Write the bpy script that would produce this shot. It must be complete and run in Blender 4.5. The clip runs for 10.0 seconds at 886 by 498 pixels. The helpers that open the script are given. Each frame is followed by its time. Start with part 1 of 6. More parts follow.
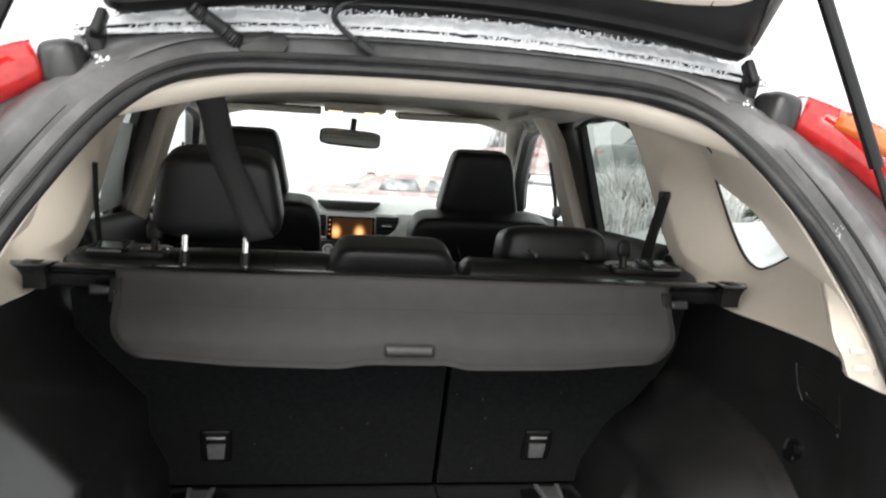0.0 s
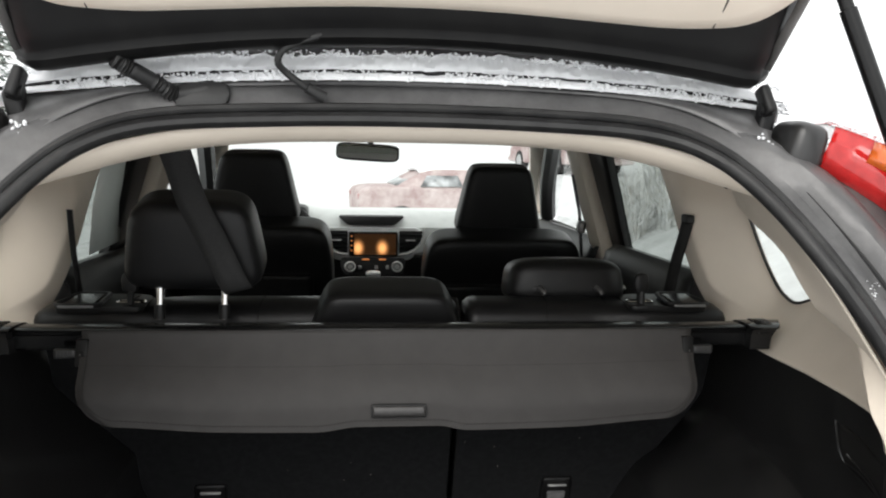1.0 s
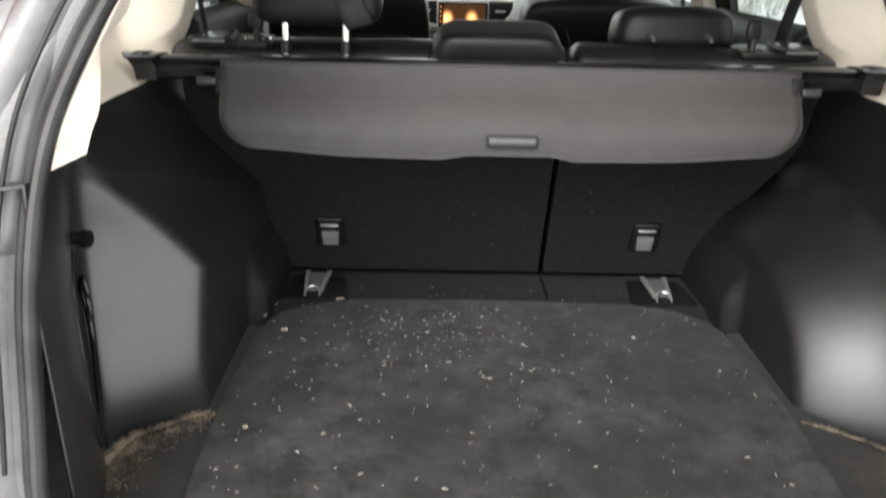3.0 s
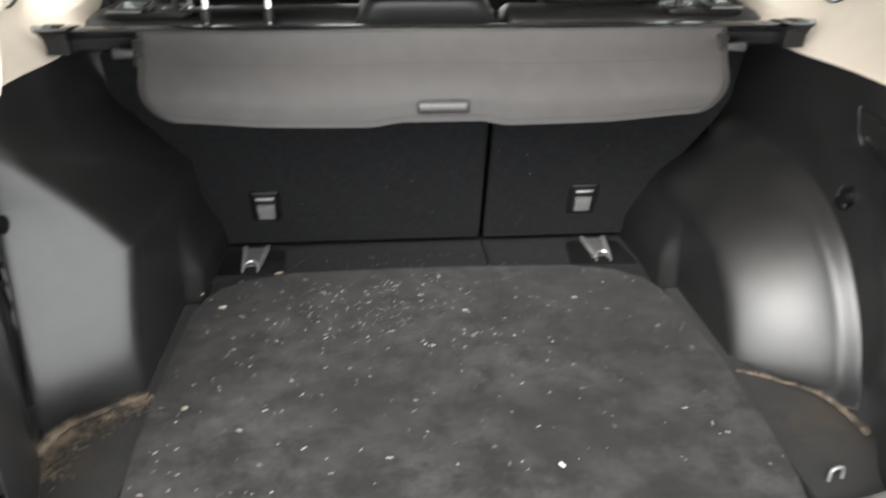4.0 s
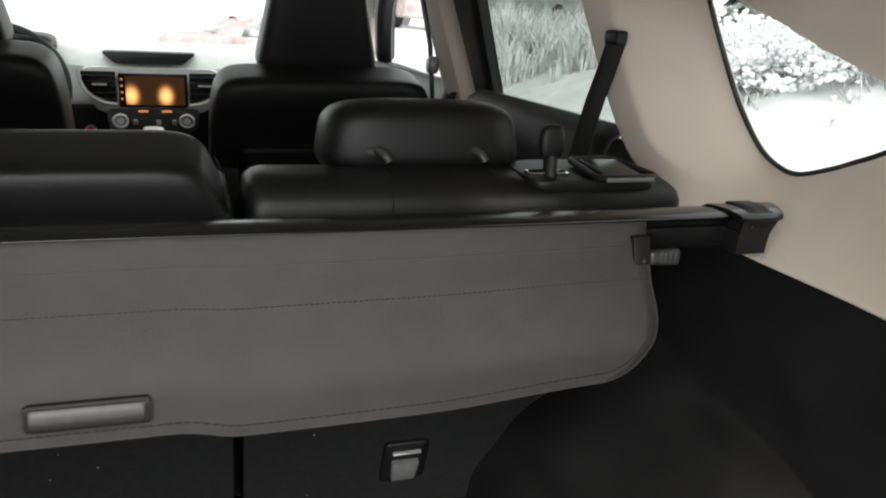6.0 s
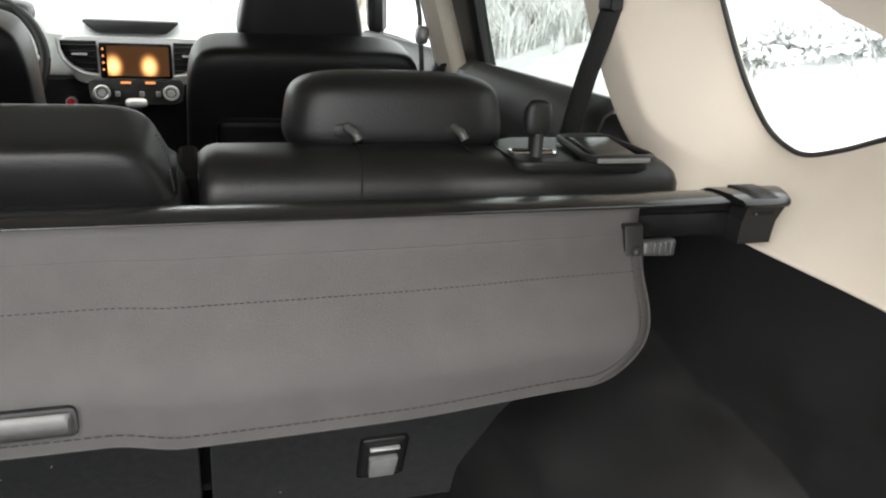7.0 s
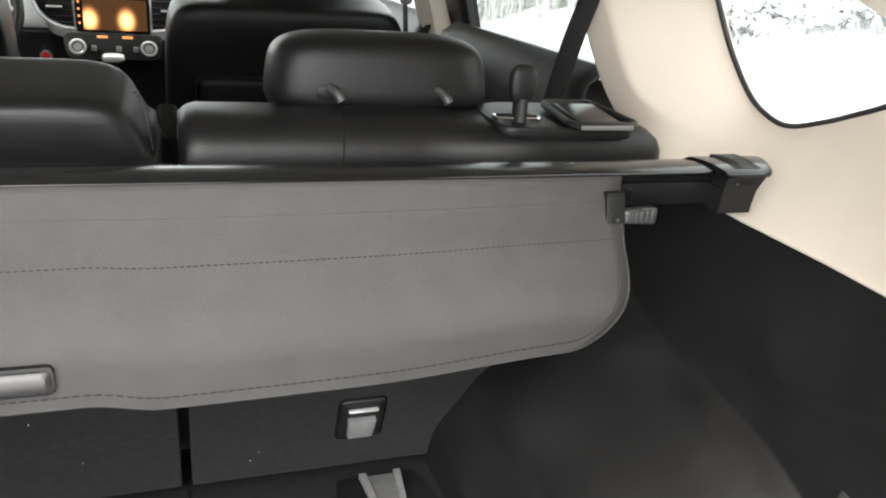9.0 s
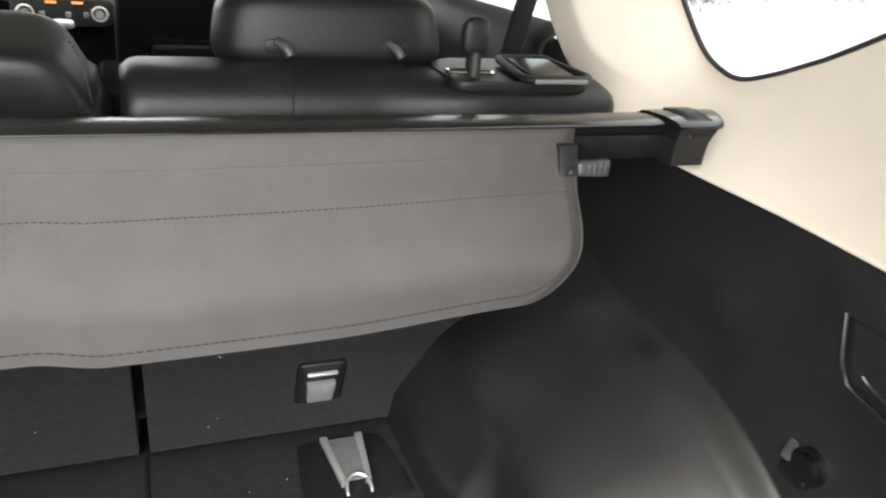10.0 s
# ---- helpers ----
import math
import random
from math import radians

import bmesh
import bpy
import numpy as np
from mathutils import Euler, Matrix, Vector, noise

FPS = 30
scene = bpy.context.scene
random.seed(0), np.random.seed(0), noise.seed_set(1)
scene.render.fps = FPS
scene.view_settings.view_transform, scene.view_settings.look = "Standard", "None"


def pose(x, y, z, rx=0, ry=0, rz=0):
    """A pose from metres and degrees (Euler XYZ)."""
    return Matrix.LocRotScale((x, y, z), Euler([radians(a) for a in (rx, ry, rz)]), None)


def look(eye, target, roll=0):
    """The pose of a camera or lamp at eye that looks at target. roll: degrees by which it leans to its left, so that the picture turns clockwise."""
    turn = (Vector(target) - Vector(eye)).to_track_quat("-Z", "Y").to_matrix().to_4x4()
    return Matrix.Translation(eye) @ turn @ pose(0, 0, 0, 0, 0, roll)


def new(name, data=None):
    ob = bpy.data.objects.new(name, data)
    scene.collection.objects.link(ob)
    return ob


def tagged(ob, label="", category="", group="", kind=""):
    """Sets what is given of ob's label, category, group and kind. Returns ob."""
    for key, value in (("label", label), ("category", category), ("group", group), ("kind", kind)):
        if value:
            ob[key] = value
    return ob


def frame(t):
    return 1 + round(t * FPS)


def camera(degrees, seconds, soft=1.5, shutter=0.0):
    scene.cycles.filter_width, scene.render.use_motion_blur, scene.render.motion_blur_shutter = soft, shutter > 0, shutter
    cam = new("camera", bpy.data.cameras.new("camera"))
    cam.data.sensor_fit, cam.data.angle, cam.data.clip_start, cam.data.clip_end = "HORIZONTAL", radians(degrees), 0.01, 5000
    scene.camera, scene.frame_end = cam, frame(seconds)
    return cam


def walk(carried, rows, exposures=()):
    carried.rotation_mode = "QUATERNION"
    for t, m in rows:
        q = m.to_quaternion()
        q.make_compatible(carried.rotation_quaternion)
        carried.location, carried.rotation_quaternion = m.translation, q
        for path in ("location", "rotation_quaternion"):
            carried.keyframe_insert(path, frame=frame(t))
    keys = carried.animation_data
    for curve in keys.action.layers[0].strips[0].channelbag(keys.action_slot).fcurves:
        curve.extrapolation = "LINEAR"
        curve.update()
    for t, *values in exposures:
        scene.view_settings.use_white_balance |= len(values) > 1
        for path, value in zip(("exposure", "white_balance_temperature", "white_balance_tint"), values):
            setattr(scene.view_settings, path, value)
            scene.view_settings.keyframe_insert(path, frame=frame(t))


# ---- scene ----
cam = camera(59.4, 10.0, soft=2.0, shutter=0.5)
PATH = [
    (0, (-0.156, -1.372, 1.448), (0.156, 0.59, 1.213), 3.2),
    (0.5, (-0.079, -1.295, 1.508), (0.17, 0.676, 1.278), 2.2),
    (1, (-0.043, -1.249, 1.527), (0.144, 0.725, 1.267), 1.0),
    (1.5, (-0.07, -1.245, 1.54), (0.085, 0.732, 1.281), 1.1),
    (2, (-0.084, -1.262, 1.487), (0.035, 0.695, 1.093), 0.9),
    (2.2, (-0.084, -1.282, 1.48), (0.031, 0.658, 1.009), 1.0),
    (2.5, (-0.096, -1.316, 1.475), (-0.021, 0.604, 0.92), 1.0),
    (2.6, (-0.103, -1.324, 1.471), (-0.06, 0.585, 0.877), 0.9),
    (2.7, (-0.119, -1.337, 1.461), (-0.102, 0.558, 0.82), 1.3),
    (3.8, (-0.126, -1.356, 1.425), (-0.062, 0.441, 0.549), 0.3),
    (4, (-0.1, -1.34, 1.434), (0.047, 0.474, 0.603), 0.2),
    (4.2, (-0.088, -1.343, 1.415), (0.08, 0.491, 0.64), 0.0),
    (4.4, (-0.073, -1.328, 1.431), (0.089, 0.53, 0.709), 0.2),
    (4.5, (-0.069, -1.306, 1.433), (0.09, 0.567, 0.749), 0.5),
    (4.8, (-0.09, -1.181, 1.43), (0.135, 0.733, 0.893), 1.3),
    (5, (-0.099, -1.054, 1.427), (0.316, 0.859, 1.017), 2.1),
    (5.2, (-0.071, -0.941, 1.432), (0.495, 0.936, 1.035), 2.6),
    (5.5, (-0.031, -0.796, 1.417), (0.592, 1.04, 0.926), 4.1),
    (5.7, (0.038, -0.698, 1.415), (0.641, 1.129, 0.867), 3.2),
    (6.8, (0.128, -0.575, 1.417), (0.719, 1.218, 0.769), 3.2),
    (7, (0.138, -0.565, 1.409), (0.727, 1.229, 0.748), 3.3),
    (7.5, (0.141, -0.569, 1.409), (0.74, 1.2, 0.692), 3.2),
    (8, (0.134, -0.568, 1.41), (0.738, 1.196, 0.686), 3.9),
    (8.5, (0.134, -0.563, 1.408), (0.75, 1.195, 0.68), 4.4),
    (9, (0.137, -0.563, 1.409), (0.77, 1.182, 0.665), 4.9),
    (9.5, (0.146, -0.57, 1.395), (0.77, 1.175, 0.645), 4.9),
    (9.7, (0.142, -0.567, 1.396), (0.803, 1.154, 0.62), 5.2),
    (10, (0.151, -0.567, 1.392), (0.858, 1.124, 0.592), 5.2),
]
EXPOSURES = [(0.0, 1.0), (0.5, 0.65), (1.0, 0.58), (2.0, 0.62), (2.5, 1.3), (4.0, 2.27), (4.5, 2.47), (5.0, 1.4), (5.5, 0.82), (7.0, 1.98), (7.5, 2.2), (9.0, 2.27), (10.0, 2.45)]
walk(cam, [(t, look(eye, target, roll)) for t, eye, target, roll in PATH], EXPOSURES)

# ---- light ----
world = bpy.data.worlds.new("overcast_sky")
scene.world = world
world.use_nodes = True
wn, wl = world.node_tree.nodes, world.node_tree.links
sky = wn.new("ShaderNodeTexSky")
sky.sky_type, sky.sun_disc = "NISHITA", False
sky.sun_elevation, sky.sun_rotation = radians(38), radians(200)
sky.dust_density, sky.ozone_density = 3.0, 0.6
grey = wn.new("ShaderNodeHueSaturation")
grey.inputs["Saturation"].default_value = 0.12
wl.new(sky.outputs[0], grey.inputs["Color"])
cloud = wn.new("ShaderNodeMix")
cloud.data_type = "RGBA"
cloud.inputs["Factor"].default_value = 0.75
cloud.inputs["B"].default_value = (7.4, 7.5, 7.5, 1)
wl.new(grey.outputs[0], cloud.inputs["A"])
wl.new(cloud.outputs["Result"], wn["Background"].inputs["Color"])
wn["Background"].inputs["Strength"].default_value = 0.15
sun = new("sun", bpy.data.lights.new("sun", "SUN"))
sun.data.energy, sun.data.angle, sun.data.color = 1.0, radians(40), (1.0, 0.97, 0.92)
sun.rotation_euler = (radians(52), 0, radians(-20))

# ---- materials ----


def mat(name, col, rough=0.5, metal=0.0, col2=None, scale=60.0, bump=0.0, bump_scale=400.0, big=0.0, big_scale=6.0,
        coat=0.0, sheen=0.0, spec=0.5, emit=None, emit_strength=0.0, rough_var=0.0, detail=4, grit=0.5):
    """Principled material with fine grain, a second colour in noise, large soft variation and relief."""
    m = bpy.data.materials.new(name)
    m.use_nodes = True
    n, l = m.node_tree.nodes, m.node_tree.links
    b = n["Principled BSDF"]
    b.inputs["Base Color"].default_value = (*col, 1)
    b.inputs["Roughness"].default_value = rough
    b.inputs["Metallic"].default_value = metal
    b.inputs["Coat Weight"].default_value = coat
    b.inputs["Sheen Weight"].default_value = sheen
    b.inputs["Specular IOR Level"].default_value = spec
    co = n.new("ShaderNodeTexCoord")
    if col2 is not None:
        t1 = n.new("ShaderNodeTexNoise")
        t1.inputs["Scale"].default_value, t1.inputs["Detail"].default_value, t1.inputs["Roughness"].default_value = scale, detail, grit
        l.new(co.outputs["Object"], t1.inputs["Vector"])
        mix = n.new("ShaderNodeMix")
        mix.data_type = "RGBA"
        mix.inputs["A"].default_value, mix.inputs["B"].default_value = (*col, 1), (*col2, 1)
        ramp = n.new("ShaderNodeMapRange")
        ramp.inputs["From Min"].default_value, ramp.inputs["From Max"].default_value = 0.4, 0.65
        l.new(t1.outputs["Fac"], ramp.inputs["Value"])
        if big:
            t2 = n.new("ShaderNodeTexNoise")
            t2.inputs["Scale"].default_value, t2.inputs["Detail"].default_value = big_scale, 3
            l.new(co.outputs["Object"], t2.inputs["Vector"])
            r2 = n.new("ShaderNodeMapRange")
            r2.inputs["From Min"].default_value, r2.inputs["From Max"].default_value = 0.35, 0.7
            r2.inputs["To Min"].default_value = 1 - big
            l.new(t2.outputs["Fac"], r2.inputs["Value"])
            mu = n.new("ShaderNodeMath")
            mu.operation = "MULTIPLY"
            l.new(ramp.outputs[0], mu.inputs[0])
            l.new(r2.outputs[0], mu.inputs[1])
            l.new(mu.outputs[0], mix.inputs["Factor"])
        else:
            l.new(ramp.outputs[0], mix.inputs["Factor"])
        l.new(mix.outputs["Result"], b.inputs["Base Color"])
        if rough_var:
            rr = n.new("ShaderNodeMapRange")
            rr.inputs["To Min"].default_value, rr.inputs["To Max"].default_value = rough - rough_var, rough + rough_var
            l.new(t1.outputs["Fac"], rr.inputs["Value"])
            l.new(rr.outputs[0], b.inputs["Roughness"])
    if bump:
        t3 = n.new("ShaderNodeTexNoise")
        t3.inputs["Scale"].default_value, t3.inputs["Detail"].default_value = bump_scale, 3
        l.new(co.outputs["Object"], t3.inputs["Vector"])
        bp = n.new("ShaderNodeBump")
        bp.inputs["Strength"].default_value, bp.inputs["Distance"].default_value = bump, 0.002
        l.new(t3.outputs["Fac"], bp.inputs["Height"])
        l.new(bp.outputs[0], b.inputs["Normal"])
    if emit:
        b.inputs["Emission Color"].default_value = (*emit, 1)
        b.inputs["Emission Strength"].default_value = emit_strength
    return m


def glass_mat(name, tint, gloss_rough=0.02):
    m = bpy.data.materials.new(name)
    m.use_nodes = True
    n, l = m.node_tree.nodes, m.node_tree.links
    n.remove(n["Principled BSDF"])
    tr, gl, mx, fr = n.new("ShaderNodeBsdfTransparent"), n.new("ShaderNodeBsdfGlossy"), n.new("ShaderNodeMixShader"), n.new("ShaderNodeLayerWeight")
    pw, sc = n.new("ShaderNodeMath"), n.new("ShaderNodeMath")
    pw.operation, sc.operation = "POWER", "MULTIPLY_ADD"
    pw.inputs[1].default_value, sc.inputs[1].default_value, sc.inputs[2].default_value = 5.0, 0.8, 0.05
    tr.inputs["Color"].default_value = (*tint, 1)
    gl.inputs["Roughness"].default_value = gloss_rough
    l.new(fr.outputs["Facing"], pw.inputs[0])
    l.new(pw.outputs[0], sc.inputs[0])
    l.new(sc.outputs[0], mx.inputs[0])
    l.new(tr.outputs[0], mx.inputs[1])
    l.new(gl.outputs[0], mx.inputs[2])
    l.new(mx.outputs[0], n["Material Output"].inputs["Surface"])
    return m


M_BEIGE = mat("beige_plastic", (0.77, 0.685, 0.585), 0.5, col2=(0.73, 0.648, 0.55), scale=9, bump=0.12, bump_scale=900)
M_LINER = mat("headliner_cloth", (0.60, 0.56, 0.48), 0.9, col2=(0.54, 0.50, 0.43), scale=200, bump=0.3, bump_scale=700, sheen=0.2)
M_TRIM = mat("black_grained_plastic", (0.0108, 0.0106, 0.0107), 0.38, col2=(0.0215, 0.0210, 0.0211), scale=9, detail=8, grit=0.65, big=0.6, big_scale=2.5, bump=0.14, bump_scale=900, rough_var=0.04, spec=0.62, coat=0.30)
M_TRIM.node_tree.nodes["Principled BSDF"].inputs["Coat Roughness"].default_value = 0.24
M_DARK = mat("black_plastic", (0.006, 0.006, 0.0065), 0.45, col2=(0.010, 0.010, 0.010), scale=30, bump=0.1, spec=0.35)
M_LID = mat("black_gate_paint", (0.004, 0.004, 0.0043), 0.42, col2=(0.007, 0.007, 0.007), scale=20, bump=0.08, bump_scale=60, spec=0.2)
M_GLOSSB = mat("satin_black_plastic", (0.006, 0.006, 0.0065), 0.22, col2=(0.009, 0.009, 0.009), scale=25, bump=0.05, spec=0.36)
M_CARPET = mat("black_carpet", (0.0098, 0.0094, 0.0094), 0.95, col2=(0.053, 0.0505, 0.0495), scale=13, detail=9, grit=0.72, big=0.8, big_scale=5.0, bump=0.9, bump_scale=500, sheen=0.06, spec=0.2)
M_SEATBACK = mat("seatback_carpet", (0.0068, 0.0071, 0.0080), 0.95, col2=(0.0112, 0.0116, 0.0128), scale=90, bump=0.7, bump_scale=700, sheen=0.03, spec=0.2)
M_LEATHER = mat("black_leather", (0.0050, 0.0051, 0.0056), 0.42, col2=(0.0078, 0.0078, 0.0082), scale=18, bump=0.15, bump_scale=420, spec=0.34, big=0.4)
M_COVER = mat("grey_vinyl_cover", (0.0275, 0.0254, 0.0244), 0.6, col2=(0.0338, 0.0313, 0.0302), scale=30, detail=6, bump=0.4, bump_scale=1300, rough_var=0.05)
# dark thread, also the painted shade inside the wall pocket and cubby
M_STITCH_SHADE = mat("dark_thread_and_shade", (0.012, 0.0115, 0.011), 0.85, spec=0.2)
M_THREAD = mat("grey_thread", (0.027, 0.0255, 0.0245), 0.85, spec=0.2)
M_RUBBER = mat("black_rubber", (0.009, 0.009, 0.0095), 0.5, col2=(0.022, 0.022, 0.022), scale=20, bump=0.15)
M_PAINT = mat("grey_metallic_paint", (0.16, 0.155, 0.15), 0.32, metal=0.35, col2=(0.2, 0.195, 0.19), scale=700, coat=0.5)
M_PRIMER = mat("dull_grey_body", (0.092, 0.091, 0.092), 0.42, metal=0.2, col2=(0.19, 0.188, 0.188), scale=8, detail=8, grit=0.68, big=0.5, coat=0.1, bump=0.1, bump_scale=120)
M_CHROME = mat("chrome", (0.8, 0.8, 0.8), 0.12, metal=1.0)
M_SILVER = mat("silver_plastic", (0.42, 0.42, 0.42), 0.35, metal=0.4, col2=(0.48, 0.48, 0.48), scale=50, bump=0.05)
M_GREYPL = mat("mid_grey_plastic", (0.050, 0.049, 0.048), 0.36, col2=(0.06, 0.059, 0.058), scale=60, bump=0.2)
M_TAB = mat("grey_satin_tab", (0.19, 0.19, 0.193), 0.34, metal=0.3, col2=(0.23, 0.23, 0.23), scale=60, bump=0.1)
M_PIN = mat("worn_grey_pin_plastic", (0.030, 0.030, 0.0305), 0.38, col2=(0.040, 0.040, 0.040), scale=60, bump=0.15)
M_HANDLE = mat("silver_grey_handle", (0.040, 0.0385, 0.038), 0.40, metal=0.2, col2=(0.049, 0.0475, 0.047), scale=90, bump=0.06)
M_RAIL = mat("light_grey_rail_plastic", (0.15, 0.15, 0.15), 0.4, col2=(0.19, 0.19, 0.19), scale=60, bump=0.15)
M_PLATE = mat("grey_plate_plastic", (0.095, 0.095, 0.096), 0.38, col2=(0.115, 0.115, 0.115), scale=60, bump=0.15)
M_SATIN = mat("satin_chrome", (0.7, 0.7, 0.7), 0.28, metal=0.85)
M_PALE = mat("bright_satin_silver", (0.86, 0.86, 0.85), 0.38, metal=0.6, col2=(0.72, 0.72, 0.71), scale=40)
M_DASH = mat("pale_grey_dash_plastic", (0.80, 0.82, 0.80), 0.4, col2=(0.74, 0.76, 0.74), scale=30, bump=0.2, bump_scale=800)
M_STACK = mat("silver_stack_plastic", (0.84, 0.85, 0.84), 0.42, metal=0.65, col2=(0.78, 0.79, 0.78), scale=30, bump=0.05)
M_RED = mat("red_lamp_lens", (0.62, 0.02, 0.02), 0.12, col2=(0.5, 0.012, 0.012), scale=80, coat=0.8)
M_DULLRED = mat("frosted_red_lens", (0.32, 0.07, 0.065), 0.3, col2=(0.5, 0.35, 0.34), scale=14)
M_AMBER = mat("amber_lamp_lens", (0.8, 0.16, 0.02), 0.15, col2=(0.7, 0.12, 0.01), scale=80, coat=0.8)
M_SNOW = mat("snow", (0.90, 0.91, 0.92), 0.75, col2=(0.84, 0.85, 0.87), scale=8, bump=0.8, bump_scale=60)
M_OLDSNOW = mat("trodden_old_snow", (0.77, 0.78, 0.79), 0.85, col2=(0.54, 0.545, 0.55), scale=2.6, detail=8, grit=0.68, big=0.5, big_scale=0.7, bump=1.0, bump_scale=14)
M_FROST = mat("frosted_grass", (0.88, 0.89, 0.90), 0.8, col2=(0.60, 0.59, 0.56), scale=7, bump=0.3)
M_WEED = mat("dead_brown_stems", (0.16, 0.13, 0.095), 0.9, col2=(0.07, 0.06, 0.045), scale=12, bump=0.4)
M_TWIGS = mat("frosted_twigs", (0.30, 0.31, 0.30), 0.9, col2=(0.62, 0.63, 0.64), scale=14, bump=0.5, bump_scale=90)
M_BARK = mat("frosted_bark", (0.10, 0.10, 0.085), 0.9, col2=(0.24, 0.24, 0.22), scale=40, bump=0.8, bump_scale=90)
M_TWIG = mat("snowy_evergreen", (0.04, 0.06, 0.04), 0.85, col2=(0.42, 0.46, 0.44), scale=4, bump=0.3)
M_GLASS = glass_mat("window_glass", (0.90, 0.93, 0.91))
M_TINT = glass_mat("privacy_glass", (0.76, 0.79, 0.765))
M_DOORTINT = glass_mat("door_privacy_glass", (0.36, 0.39, 0.37))
M_WEB = mat("black_seat_belt_webbing", (0.010, 0.010, 0.0105), 0.7, col2=(0.016, 0.016, 0.016), scale=300, bump=0.5, bump_scale=900)
M_STRAW = mat("straw_crumbs", (0.22, 0.19, 0.145), 0.8, col2=(0.80, 0.78, 0.73), scale=60)
M_WHITE = mat("white_paint", (0.75, 0.75, 0.74), 0.35, coat=0.4, col2=(0.7, 0.7, 0.7), scale=3)
# dark red whitened for frost and for the bright haze outdoors
M_MAROON = mat("frost_and_haze_red_paint", (0.36, 0.25, 0.245), 0.7, col2=(0.62, 0.54, 0.53), scale=2.2, detail=8, grit=0.7)
M_CARSIL = mat("silver_paint", (0.30, 0.32, 0.31), 0.3, metal=0.5, coat=0.5, col2=(0.38, 0.40, 0.39), scale=4)
M_TYRE = mat("tyre_rubber", (0.02, 0.02, 0.02), 0.85, col2=(0.035, 0.035, 0.035), scale=40, bump=0.4)
M_PAPER = mat("pale_grey_paper", (0.62, 0.63, 0.62), 0.8, col2=(0.54, 0.55, 0.54), scale=9)
n, l = M_PAPER.node_tree.nodes, M_PAPER.node_tree.links
thru, blend = n.new("ShaderNodeBsdfTranslucent"), n.new("ShaderNodeMixShader")
thru.inputs["Color"].default_value, blend.inputs[0].default_value = (0.55, 0.56, 0.55, 1), 0.6
l.new(n["Principled BSDF"].outputs[0], blend.inputs[1])
l.new(thru.outputs[0], blend.inputs[2])
l.new(blend.outputs[0], n["Material Output"].inputs["Surface"])
M_MUD = mat("frayed_brown_carpet", (0.165, 0.128, 0.092), 0.95, col2=(0.03, 0.026, 0.022), scale=45, bump=0.9, bump_scale=350)
M_WORN = mat("worn_black_carpet", (0.011, 0.011, 0.011), 0.95, bump=0.9, bump_scale=450, sheen=0.06, spec=0.2)
n, l = M_WORN.node_tree.nodes, M_WORN.node_tree.links
co = n.new("ShaderNodeTexCoord")
ab = n.new("ShaderNodeVectorMath")
ab.operation = "ABSOLUTE"
l.new(co.outputs["Object"], ab.inputs[0])
ds = n.new("ShaderNodeVectorMath")
ds.operation = "DISTANCE"
ds.inputs[1].default_value = (0.60, 0.40, 0.70)
l.new(ab.outputs[0], ds.inputs[0])
nz = n.new("ShaderNodeTexNoise")
nz.inputs["Scale"].default_value, nz.inputs["Detail"].default_value, nz.inputs["Roughness"].default_value = 22, 8, 0.7
l.new(co.outputs["Object"], nz.inputs["Vector"])
am = n.new("ShaderNodeMath")
am.operation = "MULTIPLY_ADD"
am.inputs[1].default_value = -0.28
l.new(nz.outputs["Fac"], am.inputs[0])
l.new(ds.outputs["Value"], am.inputs[2])
mr = n.new("ShaderNodeMapRange")
mr.interpolation_type = "SMOOTHSTEP"
mr.inputs["From Min"].default_value, mr.inputs["From Max"].default_value = -0.14, -0.01
mr.inputs["To Min"].default_value, mr.inputs["To Max"].default_value = 1.0, 0.0
l.new(am.outputs[0], mr.inputs["Value"])
mx = n.new("ShaderNodeMix")
mx.data_type = "RGBA"
mx.inputs["A"].default_value, mx.inputs["B"].default_value = (0.012, 0.012, 0.012, 1), (0.024, 0.019, 0.014, 1)
l.new(mr.outputs[0], mx.inputs["Factor"])
l.new(mx.outputs["Result"], n["Principled BSDF"].inputs["Base Color"])
M_MIRROR = mat("mirror_glass", (0.75, 0.77, 0.78), 0.03, metal=1.0)


# ---- building blocks ----


def mesh_of(name, bm, material, sharp=40):
    bmesh.ops.recalc_face_normals(bm, faces=bm.faces)
    me = bpy.data.meshes.new(name)
    bm.to_mesh(me)
    bm.free()
    me.materials.append(material)
    me.polygons.foreach_set("use_smooth", [True] * len(me.polygons))
    me.set_sharp_from_angle(angle=radians(sharp))
    return me


def part(name, bm, material, parent, label="", thick=0.0, sharp=40, offset=0.0):
    ob = new(name, mesh_of(name, bm, material, sharp))
    if parent is not None:
        ob.parent = parent
        if parent.type == "EMPTY":
            ob.matrix_parent_inverse = Matrix.Translation(-Vector(parent["base"]))
    if thick:
        md = ob.modifiers.new("thickness", "SOLIDIFY")
        md.thickness, md.offset = thick, offset
    return tagged(ob, label)


def thing(name, base, label, category, group="", kind=""):
    e = new(name)
    e.location, e["base"], e.empty_display_size = base, base, 0.1
    return tagged(e, label, category, group, kind)


def single(name, bm, material, label, category, kind="", thick=0.0, sharp=40, group=""):
    return tagged(part(name, bm, material, None, "", thick, sharp), label, category, group, kind)


